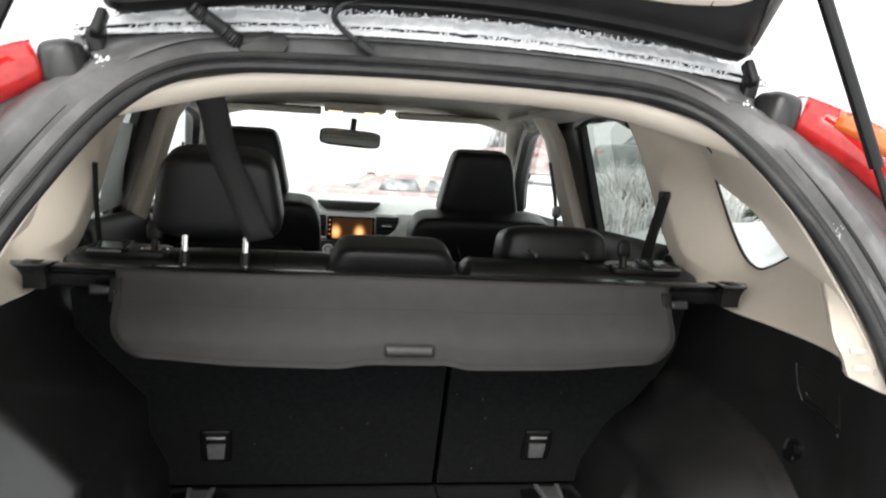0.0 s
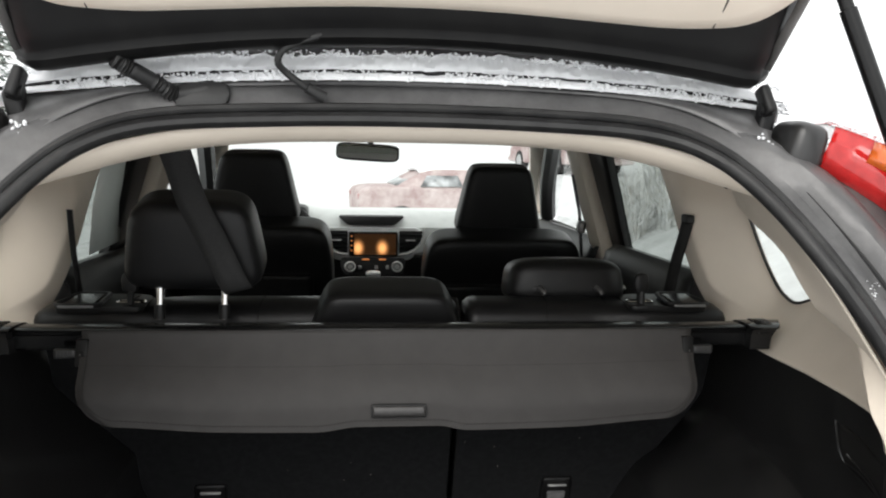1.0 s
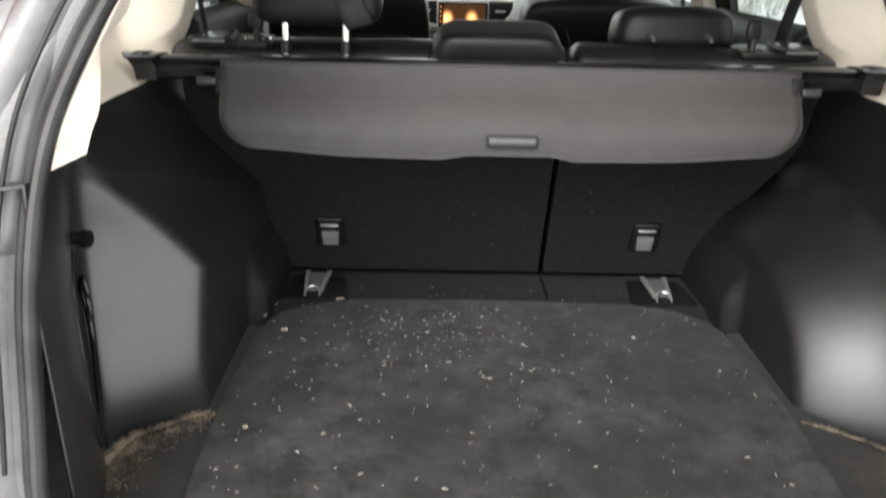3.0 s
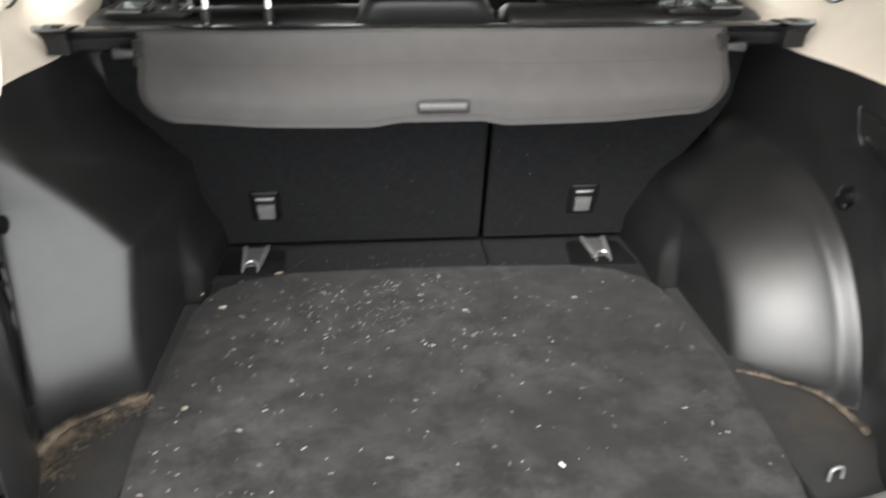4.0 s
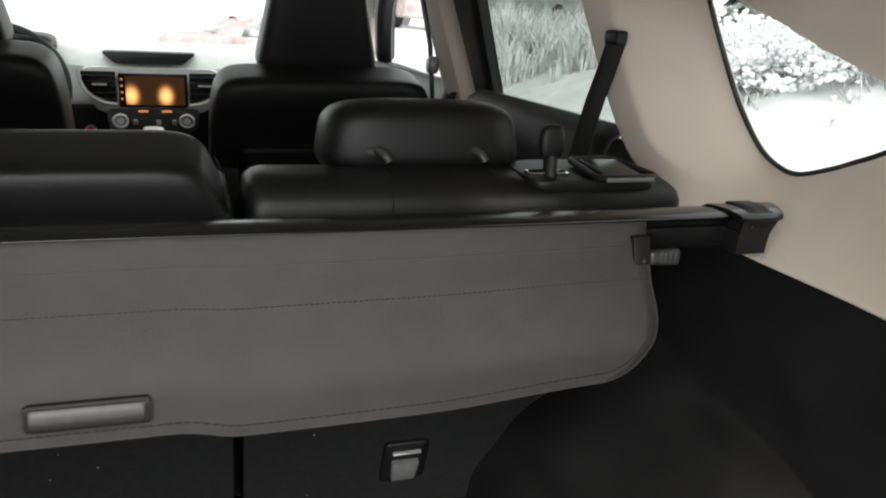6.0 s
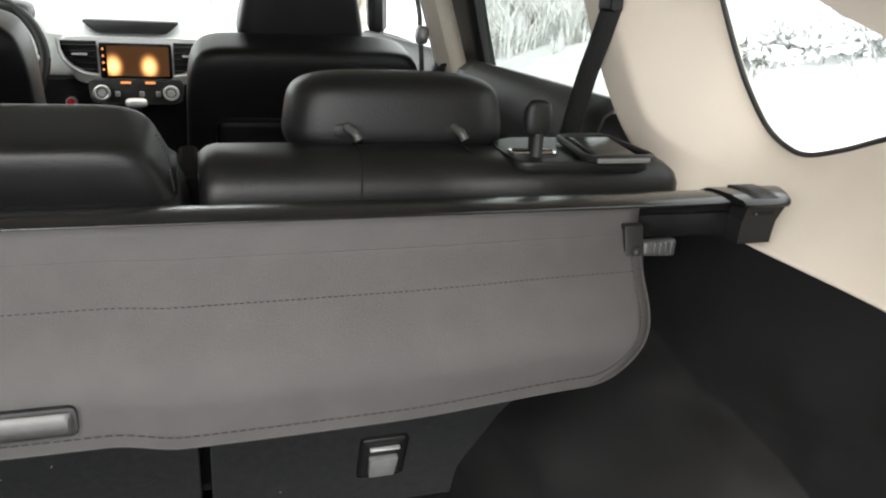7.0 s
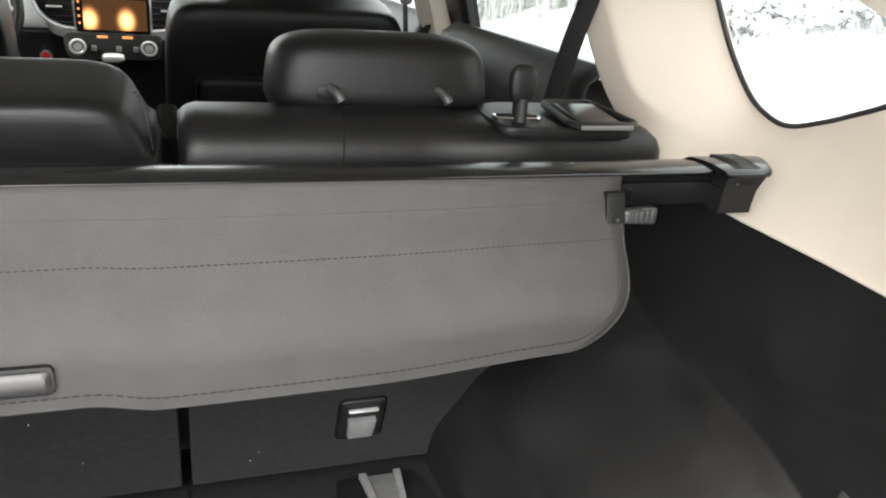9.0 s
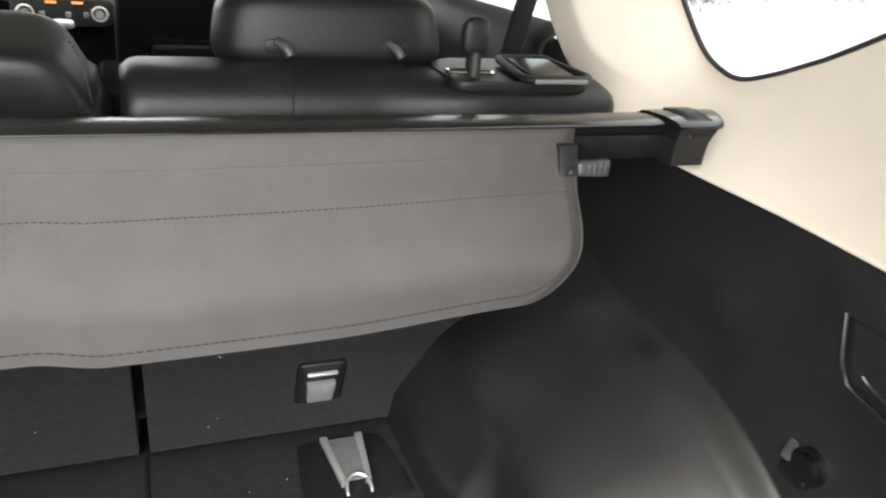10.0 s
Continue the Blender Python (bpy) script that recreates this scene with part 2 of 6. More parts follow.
def spline(pts, n, closed=False):
    """n points along a smooth curve through pts."""
    p = [Vector(q) for q in pts]
    k = len(p)
    out = []
    spans = k if closed else k - 1
    for i in range(n):
        s = i * spans / (n if closed else n - 1)
        a = min(int(s), spans - 1)
        u = s - a
        if closed:
            q = [p[(a + j - 1) % k] for j in range(4)]
        else:
            q = [p[max(a - 1, 0)], p[a], p[min(a + 1, k - 1)], p[min(a + 2, k - 1)]]
        out.append(0.5 * (2 * q[1] + (q[2] - q[0]) * u + (2 * q[0] - 5 * q[1] + 4 * q[2] - q[3]) * u * u + (3 * q[1] - q[0] - 3 * q[2] + q[3]) * u ** 3))
    return out


def grid(bm, rows, closed_u=False, closed_v=False, caps=False):
    """Quads through rows of equally many points."""
    vs = [[bm.verts.new(p) for p in r] for r in rows]
    nu, nv = len(vs), len(vs[0])
    for i in range(nu if closed_u else nu - 1):
        for j in range(nv if closed_v else nv - 1):
            f = (vs[i][j], vs[i][(j + 1) % nv], vs[(i + 1) % nu][(j + 1) % nv], vs[(i + 1) % nu][j])
            bm.faces.new(f)
    if caps and closed_v:
        bm.faces.new(vs[0])
        bm.faces.new(vs[-1])
    return vs


def tube(bm, pts, r, seg=10, r2=None, caps=True, up=None):
    """A pipe along points; r may be a function of the share of its length; r2: second half-width."""
    pts = [Vector(p) for p in pts]
    rows = []
    ref = Vector(up) if up else Vector((0.13, 0.21, 1))
    for i, p in enumerate(pts):
        d = (pts[min(i + 1, len(pts) - 1)] - pts[max(i - 1, 0)]).normalized()
        a = d.cross(ref).normalized()
        b = a.cross(d)
        s = i / (len(pts) - 1)
        ra = r(s) if callable(r) else r
        rb = ra if r2 is None else r2
        rows.append([p + a * ra * math.cos(t) + b * rb * math.sin(t) for t in (2 * math.pi * k / seg for k in range(seg))])
    grid(bm, rows, closed_v=True, caps=caps)


def rbox(bm, c, size, bevel=0.005, seg=2, m=None, taper=None):
    """A box with rounded edges. taper(p) may move its corners first."""
    vs = bmesh.ops.create_cube(bm, size=1.0)["verts"]
    es = list({e for v in vs for e in v.link_edges})
    for v in vs:
        v.co = Vector((v.co.x * size[0], v.co.y * size[1], v.co.z * size[2]))
        if taper:
            v.co = Vector(taper(v.co))
    new_v = vs
    if bevel:
        res = bmesh.ops.bevel(bm, geom=es, offset=bevel, segments=seg, affect="EDGES", profile=0.6)
        new_v = list({v for f in res["faces"] for v in f.verts} | {v for v in vs if v.is_valid})
    mm = Matrix.Translation(c) @ (m if m is not None else Matrix())
    for v in new_v:
        v.co = mm @ v.co


def superq(bm, c, size, e=(0.35, 0.35), m=None, fn=None, nu=28, nv=16):
    """A cushion: a rounded block whose edges soften with e; fn(p) may shape it in unit coordinates."""
    def sg(v, p):
        return math.copysign(abs(v) ** p, v)
    mm = Matrix.Translation(c) @ (m if m is not None else Matrix())
    rows = []
    for j in range(nv + 1):
        v = -math.pi / 2 + math.pi * min(max(j / nv, 0.004), 0.996)
        row = []
        for i in range(nu):
            u = 2 * math.pi * i / nu
            p = Vector((sg(math.cos(v), e[0]) * sg(math.cos(u), e[1]), sg(math.cos(v), e[0]) * sg(math.sin(u), e[1]), sg(math.sin(v), e[0])))
            if fn:
                p = Vector(fn(p))
            row.append(mm @ Vector((p.x * size[0] / 2, p.y * size[1] / 2, p.z * size[2] / 2)))
        rows.append(row)
    grid(bm, rows, closed_v=True, caps=True)


def prism(bm, poly, depth, to3d, bevel=0.0, seg=2):
    """A plate from a 2D outline; to3d(u, v, w) places it, w from 0 to depth."""
    a = [bm.verts.new(to3d(u, v, 0)) for u, v in poly]
    b = [bm.verts.new(to3d(u, v, depth)) for u, v in poly]
    n = len(poly)
    f1, f2 = bm.faces.new(a), bm.faces.new(list(reversed(b)))
    for i in range(n):
        bm.faces.new((a[i], b[i], b[(i + 1) % n], a[(i + 1) % n]))
    if bevel:
        es = [e for e in list(f1.edges) + list(f2.edges)]
        bmesh.ops.bevel(bm, geom=es, offset=bevel, segments=seg, affect="EDGES", profile=0.6, clamp_overlap=True)


def round_poly(pts, r=0.02, seg=4):
    """A 2D outline with its corners rounded."""
    out = []
    n = len(pts)
    for i in range(n):
        a, b, c = (Vector(pts[(i + k - 1) % n]) for k in range(3))
        d1, d2 = (a - b), (c - b)
        k = min(r, d1.length * 0.45, d2.length * 0.45)
        p, q = b + d1.normalized() * k, b + d2.normalized() * k
        for j in range(seg + 1):
            u = j / seg
            w = p * (1 - u) ** 2 + b * 2 * u * (1 - u) + q * u * u
            out.append((w.x, w.y))
    return out


def mirror_bm(bm):
    for v in bm.verts:
        v.co.x = -v.co.x
    bmesh.ops.reverse_faces(bm, faces=bm.faces)
    return bm


B = bmesh.new


def smooth01(v):
    v = min(max(v, 0.0), 1.0)
    return v * v * (3 - 2 * v)


# ---- the car's shell ----
car = thing("car_shell", (0, -0.6, 0.0), "grey metallic family car with open tailgate and beige interior trim", "car")

# the loading opening, right half from the middle of the top down to the middle of the sill
OPEN_R = [(0, -0.303, 1.560), (0.16, -0.308, 1.557), (0.29, -0.322, 1.548), (0.36, -0.348, 1.524), (0.409, -0.388, 1.480), (0.454, -0.445, 1.41),
          (0.503, -0.495, 1.32), (0.544, -0.535, 1.215), (0.562, -0.58, 1.08), (0.57, -0.61, 0.92), (0.572, -0.63, 0.80), (0.54, -0.645, 0.705), (0.44, -0.66, 0.672), (0.2, -0.67, 0.662), (0, -0.672, 0.66)]
OPEN = OPEN_R + [(-x, y, z) for x, y, z in reversed(OPEN_R[1:-1])]
LOOP = spline(OPEN, 144, closed=True)


def outward(i):
    t = LOOP[(i + 1) % 144] - LOOP[i - 1]
    return Vector((-t.z, 0, t.x)).normalized()


OUT = []
for i in range(144):
    o = outward(i)
    c = LOOP[i] - Vector((0, LOOP[i].y, 1.1))
    OUT.append(o if o.dot(Vector((c.x, 0, c.z))) > 0 else -o)


def ring(a_top, b_top, a_side, b_side):
    out = []
    for p, o in zip(LOOP, OUT):
        k = smooth01((abs(o.x) - 0.45) / 0.5)
        if o.z < -0.3:
            k = 1
        a, b = a_top * (1 - k) + a_side * k, b_top * (1 - k) + b_side * k
        out.append(p + o * a + Vector((0, b, 0)))
    return out


bm = B()
grid(bm, [ring(*r) for r in ((0.004, 0.02, 0.004, 0.02), (0.016, 0.012, 0.016, 0.012), (0.03, 0.02, 0.035, 0.018), (0.042, 0.03, 0.05, 0.006),
                             (0.046, 0.045, 0.062, 0.0), (0.05, 0.09, 0.078, 0.004), (0.066, 0.2, 0.095, 0.03), (0.08, 0.5, 0.13, 0.12))], closed_v=True)
part("body_frame", bm, M_PRIMER, car, "dull grey painted opening frame with snow specks", thick=0.003)
bm = B()
rows = []
for p, o in zip(LOOP, OUT):
    if p.z > 1.45:
        rows.append((p.x, [Vector((p.x + o.x * 0.040, p.y + 0.022, p.z + o.z * 0.040)), Vector((p.x * 1.05, (p.y - 0.285) / 2 + 0.012, (p.z + 0.04 + 1.606) / 2 - 0.012 * (abs(p.x) / 0.48) ** 2)), Vector((p.x * 1.12, -0.282, 1.6065 - 0.030 * (abs(p.x * 1.12) / 0.48) ** 2.2))]))
rows = [r for x, r in sorted(rows, key=lambda e: e[0])]
grid(bm, rows)
part("header_panel", bm, M_PRIMER, car, "dull grey bodywork over the opening", thick=0.003)
# weather seal: a bulb with a lip
bm = B()
rows = []
for k in range(10):
    t = 2 * math.pi * k / 10
    rows.append([p + o * (-0.001 + 0.009 * math.cos(t)) + Vector((0, -0.002 + 0.012 * math.sin(t), 0)) for p, o in zip(LOOP, OUT)])
grid(bm, rows, closed_u=True, closed_v=True)
part("door_seal", bm, M_RUBBER, car, "black rubber weather seal")
bm = B()
rows = []
for k in range(8):
    t = 2 * math.pi * k / 8
    rows.append([p + o * (0.0125 + 0.0055 * math.cos(t)) + Vector((0, 0.002 + 0.007 * math.sin(t), 0)) for p, o in zip(LOOP, OUT)])
grid(bm, rows, closed_u=True, closed_v=True)
part("seal_lip", bm, M_RUBBER, car)

for side in (1, -1):
    gap = [p + o * 0.036 + Vector((0, -0.004, 0)) for p, o in zip(LOOP, OUT) if p.x * side > 0.39 and 0.85 < p.z < 1.47]
    gap.sort(key=lambda p: p.z)
    # thin dark tube drawn for the shade in the bodywork crease
    bm = B()
    tube(bm, gap, lambda t: 0.0006 + 0.0024 * smooth01((1 - t) / 0.3), 8)
    part("body_crease_line", bm, M_DARK, car, "dark line drawn for the shaded crease beside the opening")

# beige quarter trim round the rear side windows
WIN = [(0.209, 1.441), (0.206, 1.428), (0.198, 1.404), (0.176, 1.350), (0.155, 1.312), (0.124, 1.277), (0.090, 1.262), (0.058, 1.260), (0.016, 1.274), (-0.019, 1.289), (-0.050, 1.303),
       (-0.107, 1.333), (-0.135, 1.352), (-0.10, 1.364), (-0.045, 1.384), (0.015, 1.412), (0.09, 1.437), (0.15, 1.444), (0.192, 1.446)]
OUTER = [(0.545, -0.500, 1.198), (0.585, -0.42, 1.189), (0.627, -0.28, 1.185), (0.645, -0.12, 1.181), (0.645, 0.05, 1.180), (0.638, 0.15, 1.20), (0.628, 0.245, 1.24),
         (0.612, 0.305, 1.32), (0.602, 0.352, 1.40), (0.588, 0.385, 1.47), (0.568, 0.41, 1.53), (0.53, 0.42, 1.60), (0.485, 0.37, 1.635), (0.45, 0.2, 1.635), (0.41, 0.0, 1.62), (0.375, -0.275, 1.55),
         (0.388, -0.333, 1.517), (0.417, -0.383, 1.467), (0.454, -0.43, 1.405), (0.496, -0.475, 1.32), (0.536, -0.515, 1.225)]


def win_x(y, z):
    return 0.722 - 0.30 * max(z - 1.27, 0) ** 1.15


def by_angle(pts3, n, cy, cz):
    """Resample a closed 3D outline at n even angles round (cy, cz) in the y-z plane."""
    dense = spline(pts3, 1440, closed=True)
    ang = [math.atan2(p.z - cz, p.y - cy) for p in dense]
    out = []
    for k in range(n):
        a = -math.pi + 2 * math.pi * (k + 0.5) / n
        j = min(range(1440), key=lambda q: abs((ang[q] - a + math.pi) % (2 * math.pi) - math.pi))
        out.append(dense[j])
    return out


# raised fold of the trim over the window, seen from the loading opening
FOLD = spline([(0.605, 0.18, 1.488), (0.60, 0.09, 1.452), (0.578, 0.005, 1.434), (0.567, -0.06, 1.418), (0.568, -0.108, 1.401), (0.560, -0.159, 1.389), (0.546, -0.217, 1.374), (0.526, -0.283, 1.356), (0.520, -0.325, 1.338), (0.528, -0.38, 1.295), (0.545, -0.435, 1.25)], 240)
FOLD_A = [math.atan2(p.z - 1.36, p.y - 0.06) for p in FOLD]
for side in (1, -1):
    wc = by_angle([(win_x(y, z), y, z) for y, z in WIN], 240, 0.06, 1.36)
    oc = by_angle(OUTER, 240, 0.06, 1.36)
    rows = []
    for k in range(41):
        s0 = k / 40
        row = []
        for w, o in zip(wc, oc):
            ang = math.atan2(w.z - 1.36, w.y - 0.06)
            j = min(range(240), key=lambda e: abs((FOLD_A[e] - ang + math.pi) % (2 * math.pi) - math.pi))
            wt, sr, f = 0.0, 0.5, FOLD[j]
            if abs((FOLD_A[j] - ang + math.pi) % (2 * math.pi) - math.pi) < 0.04:
                wt = smooth01(j / 40) * smooth01((239 - j) / 45)
                rw, rf, ro = (math.hypot(e.y - 0.06, e.z - 1.36) for e in (w, f, o))
                sr = min(max((rf - rw) / (ro - rw), 0.06), 0.92)
            # rows run along the crest of the fold
            s = s0 + ((sr * s0 / 0.5 if s0 <= 0.5 else sr + (1 - sr) * (s0 - 0.5) / 0.5) - s0) * wt
            q = w.lerp(o, s)
            sx = s ** 1.7
            q.x = w.x * (1 - sx) + o.x * sx
            fold = smooth01((o.y - 0.12) / 0.14) * (1 - smooth01((o.z - 1.42) / 0.14))
            q.x -= 0.050 * fold * (0.5 * (s / 0.60) ** 1.15 + 0.5 * smooth01(s / 0.60) if s < 0.60 else (1 - ((s - 0.60) / 0.40) ** 1.2))
            if wt > 0:
                fx = w.x + (f.x - w.x) * (s / sr) ** 1.15 if s < sr else f.x + (o.x - f.x) * ((s - sr) / (1 - sr)) ** 1.25
                q.x = q.x * (1 - wt) + fx * wt
            row.append(q)
        rows.append(row)
    skin_rows = [[p + Vector((0.03 + 0.03 * r / 40, 0, 0)) for p in row] for r, row in enumerate(rows[::4]) if r > 1]
    rows.insert(0, [w + Vector((0.004, 0, 0)) for w in wc])
    bm = B()
    grid(bm, rows, closed_v=True)
    if side < 0:
        mirror_bm(bm)
    part("quarter_trim", bm, M_BEIGE, car, "beige moulded plastic trim round the rear side window", thick=0.003)
    # outer skin of the rear pillar
    bm = B()
    grid(bm, skin_rows, closed_v=True)
    if side < 0:
        mirror_bm(bm)
    part("pillar_skin", bm, M_PAINT, car, "grey metallic rear pillar skin", thick=0.002)
    # window frame rubber and pane
    bm = B()
    tube(bm, wc + wc[:1], 0.0032, 8, caps=False)
    if side < 0:
        mirror_bm(bm)
    part("window_gasket", bm, M_RUBBER, car, "thin black rubber gasket")
    bm = B()
    c = Vector((win_x(0.06, 1.36) + 0.003, 0.06, 1.36))
    vc = bm.verts.new(c)
    vr = [bm.verts.new(w + Vector((0.003, 0, 0))) for w in wc]
    for i in range(240):
        bm.faces.new((vc, vr[i], vr[(i + 1) % 240]))
    if side < 0:
        mirror_bm(bm)
    pane = part("quarter_window", bm, M_TINT, car, "tinted rear side window pane")
    pane.visible_shadow = False
    # clip notch on the trim's lower corner
    bm = B()
    rbox(bm, (0.514 * side, -0.510, 1.236), (0.020, 0.008, 0.008), 0.003, 3)
    rbox(bm, (0.520 * side, -0.513, 1.214), (0.022, 0.008, 0.007), 0.003, 3)
    part("trim_clip", bm, M_BEIGE, car)
    # foot of the pillar trim, standing proud of the side panel
    bm = B()
    left = spline([(0.518, -0.415, 1.335), (0.514, -0.436, 1.300), (0.510, -0.456, 1.272), (0.510, -0.470, 1.243), (0.516, -0.482, 1.222), (0.524, -0.487, 1.196)], 20)
    right = spline([(0.505, -0.462, 1.340), (0.513, -0.478, 1.305), (0.524, -0.496, 1.272), (0.535, -0.506, 1.244), (0.547, -0.513, 1.212), (0.566, -0.518, 1.178)], 20)
    rows = []
    for a, b in zip(left, right):
        rows.append([a + Vector((0.030, 0.050, -0.004)), a + Vector((0.012, 0.022, -0.002)), a + Vector((0.003, 0.005, 0)), a] + [a.lerp(b, k / 8) - Vector((0, 0.004 * math.sin(math.pi * k / 8), 0)) for k in range(1, 9)])
    rows.append([p + Vector((0.006, 0.012, -0.003)) for p in rows[-1]])
    grid(bm, rows)
    if side < 0:
        mirror_bm(bm)
    part("trim_foot", bm, M_BEIGE, car, "beige foot of the pillar trim", thick=0.002)
    # seam where header and pillar trim meet
    bm = B()
    tube(bm, [(0.372 * side, -0.315, 1.517), (0.395 * side, -0.285, 1.493), (0.44 * side, -0.23, 1.478)], 0.0012, 6)
    part("trim_seam", bm, M_STITCH_SHADE, car)

# header trim over the opening, and the headliner
bm = B()
rows = []
for i in range(45):
    x = -0.462 + 0.924 * i / 44
    s = abs(x) / 0.40
    zt = 1.559 - 0.050 * s ** 3.4
    yt = -0.290 - 0.045 * s ** 3
    x += (0.020 if x > 0 else -0.020) * smooth01((s - 0.92) / 0.2)
    run = 1 - 0.75 * smooth01((s - 0.78) / 0.3)
    rows.append([(x, yt, zt - 0.004), (x, yt + 0.006, zt - 0.014), (x, yt + 0.02, zt - 0.022), (x, yt + 0.02 + 0.03 * run, zt - 0.026), (x, yt + 0.02 + 0.08 * run, zt - 0.026 + 0.006 * run), (x * (1 + 0.02 * run), yt + 0.02 + 0.15 * run, zt + 0.012), (x * (1 + 0.04 * run), yt + 0.02 + 0.23 * run, zt + 0.03)])
grid(bm, rows)
part("header_trim", bm, M_BEIGE, car, "beige header trim above the loading opening", thick=0.003)
bm = B()
rows = []
for i in range(31):
    x = -0.62 + 1.24 * i / 30
    row = []
    for j in range(25):
        y = -0.12 + 1.80 * j / 24
        w = 0.39 + 0.15 * smooth01((y - 0.30) / 0.25)
        e = abs(x) / 0.62
        z = 1.612 + 0.055 * math.sin(min(max((y + 0.1) / 1.6, 0), 1) * math.pi * 0.8) - 0.075 * e ** 3 - 0.03 * smooth01((y - 1.35) / 0.3)
        row.append((x * w / 0.56, y, z))
    rows.append(row)
grid(bm, rows)
part("headliner", bm, M_LINER, car, "pale cloth headliner", thick=0.01, offset=1)
bm = B()
rows = []
for i in range(25):
    x = -0.66 + 1.32 * i / 24
    rows.append([(x * (0.72 + 0.28 * smooth01((y + 0.2) / 0.6)), y, 1.70 + 0.02 * math.sin((y + 0.3) * 1.4) - 0.10 * (abs(x) / 0.66) ** 4) for y in (-0.20, -0.05, 0.3, 0.7, 1.1, 1.5, 1.72)])
grid(bm, rows)
part("roof", bm, M_PAINT, car, "grey metallic roof", thick=0.004)
# snow lying along the roof's rear edge and in the gutter
rnd = random.Random(4)


def roof_drop(x):
    return -0.030 * (abs(x) / 0.48) ** 2.2


bm = B()
tube(bm, [(-0.48 + 0.96 * i / 40, -0.284, 1.6175 + roof_drop(-0.48 + 0.96 * i / 40)) for i in range(41)], 0.0045, 8)
part("roof_strip", bm, M_DARK, car, "black strip along the roof edge")
bm = B()
for base_y, base_z, hgt, dep, cnt in ((-0.268, 1.616, 0.025, 0.030, 520), (-0.290, 1.606, 0.009, 0.009, 520)):
    rows = []
    for i in range(cnt):
        x = -0.485 + 0.97 * i / (cnt - 1)
        drop = roof_drop(x)
        edge = 1 - (abs(x) / 0.50) ** 8
        h = hgt * edge * (0.92 + 0.22 * noise.noise((x * 11, base_y * 50, 1.3)) + 0.20 * noise.noise((x * 47, 4.1, base_y)) + 0.10 * noise.noise((x * 170, 2.0, base_y)))
        h = max(h, 0.002)
        row = [(x, base_y - dep * 0.6, base_z + drop - 0.001)]
        for k in range(1, 8):
            t = k / 7
            rag = noise.noise((x * 90, t * 3.5, base_y * 9)) + 0.6 * noise.noise((x * 230, t * 8.0, 5.0))
            row.append((x, base_y - dep * (0.78 * math.cos(t * 1.5) + 0.09 * rag), base_z + drop + h * math.sin(t * 1.5) + 0.0012 * rag))
        row += [(x, base_y + dep * 1.2, base_z + drop + h * 1.04), (x, base_y + dep * 2.4, base_z + drop + h * 0.95), (x, base_y + dep * 2.7, base_z + drop - 0.01)]
        rows.append(row)
    grid(bm, rows)
for k in range(2300):
    x = rnd.uniform(-0.48, 0.48)
    up = k % 5 < 2
    clump = noise.noise((x * 22, 5.0 if up else 9.0, 0.2))
    if clump < (-0.45 if up else -0.25):
        continue
    s = rnd.uniform(0.0010, 0.0030) * (1 + max(clump, 0))
    y, z = (-0.284 + rnd.uniform(-0.004, 0.008), 1.637 + rnd.uniform(-0.007, 0.004)) if up else (-0.296 + rnd.uniform(-0.004, 0.004), 1.611 + rnd.uniform(-0.006, 0.005))
    superq(bm, (x, y, z + roof_drop(x)), (s * rnd.uniform(0.8, 2.0), s * 1.4, s * rnd.uniform(0.8, 1.6)), (1, 1), pose(0, 0, 0, 0, rnd.uniform(-40, 40), 0), nu=5, nv=3)
single("roof_edge_snow", bm, M_SNOW, "crumbly white snow along the rear edge of the roof", "snow", kind="stuff", sharp=60)

# lower side walls: black moulded panels over the wheel arches
def wall_x(y, z, side=1):
    """Half width of the side panel: a flat wall with the round wheel arch standing out of it."""
    hi = smooth01((z - 0.8) / 0.25) if side > 0 else 1.0
    w = 0.672 - 0.10 * smooth01((-0.35 + 0.15 * hi - y) / (0.23 + 0.11 * hi)) - 0.012 * smooth01((z - 1.0) / 0.2)
    fwd = smooth01((y + 0.02) / 0.3)
    if side > 0:
        e = math.hypot((y - 0.02) / (0.364 if y < 0.02 else 0.60), (z - 0.62) / (0.364 + 0.073 * fwd))
        # the round dome rises from a raised shoulder that runs round its foot
        sh = 0.17 * (1 - smooth01((y + 0.03) / 0.13))
        b = sh * smooth01((1.0 - e) / 0.055) + (1 - sh) * smooth01((0.975 - e) / 0.33) ** 0.92
    else:
        # a flank leaning towards the rear, ending in a point at its top
        wide = math.log1p(math.exp(14 * min(max(1 - (z - 0.92) / 0.21, -1), 1))) / 14
        foot = -0.342 + 0.085 * smooth01((z - 0.72) / 0.3)
        t = math.log1p(math.exp(14 * min(max((y - foot) / 0.095, -1.5), 1.5))) / 14
        b = -math.log(math.exp(-14 * t) + math.exp(-14 * min(wide, 1.05))) / 14
        b = max(b, 0.0) * (1 - smooth01((y - 0.35) / 0.30))
    toe = 0.032 * smooth01((y - 0.045) / 0.04) * (1 - smooth01((z - 0.74) / 0.11))
    return w - 0.172 * b - toe - 0.006 * smooth01((z - 1.03 + 0.35 * (y + 0.1)) / 0.03) * (1 - smooth01((y - 0.1) / 0.2))


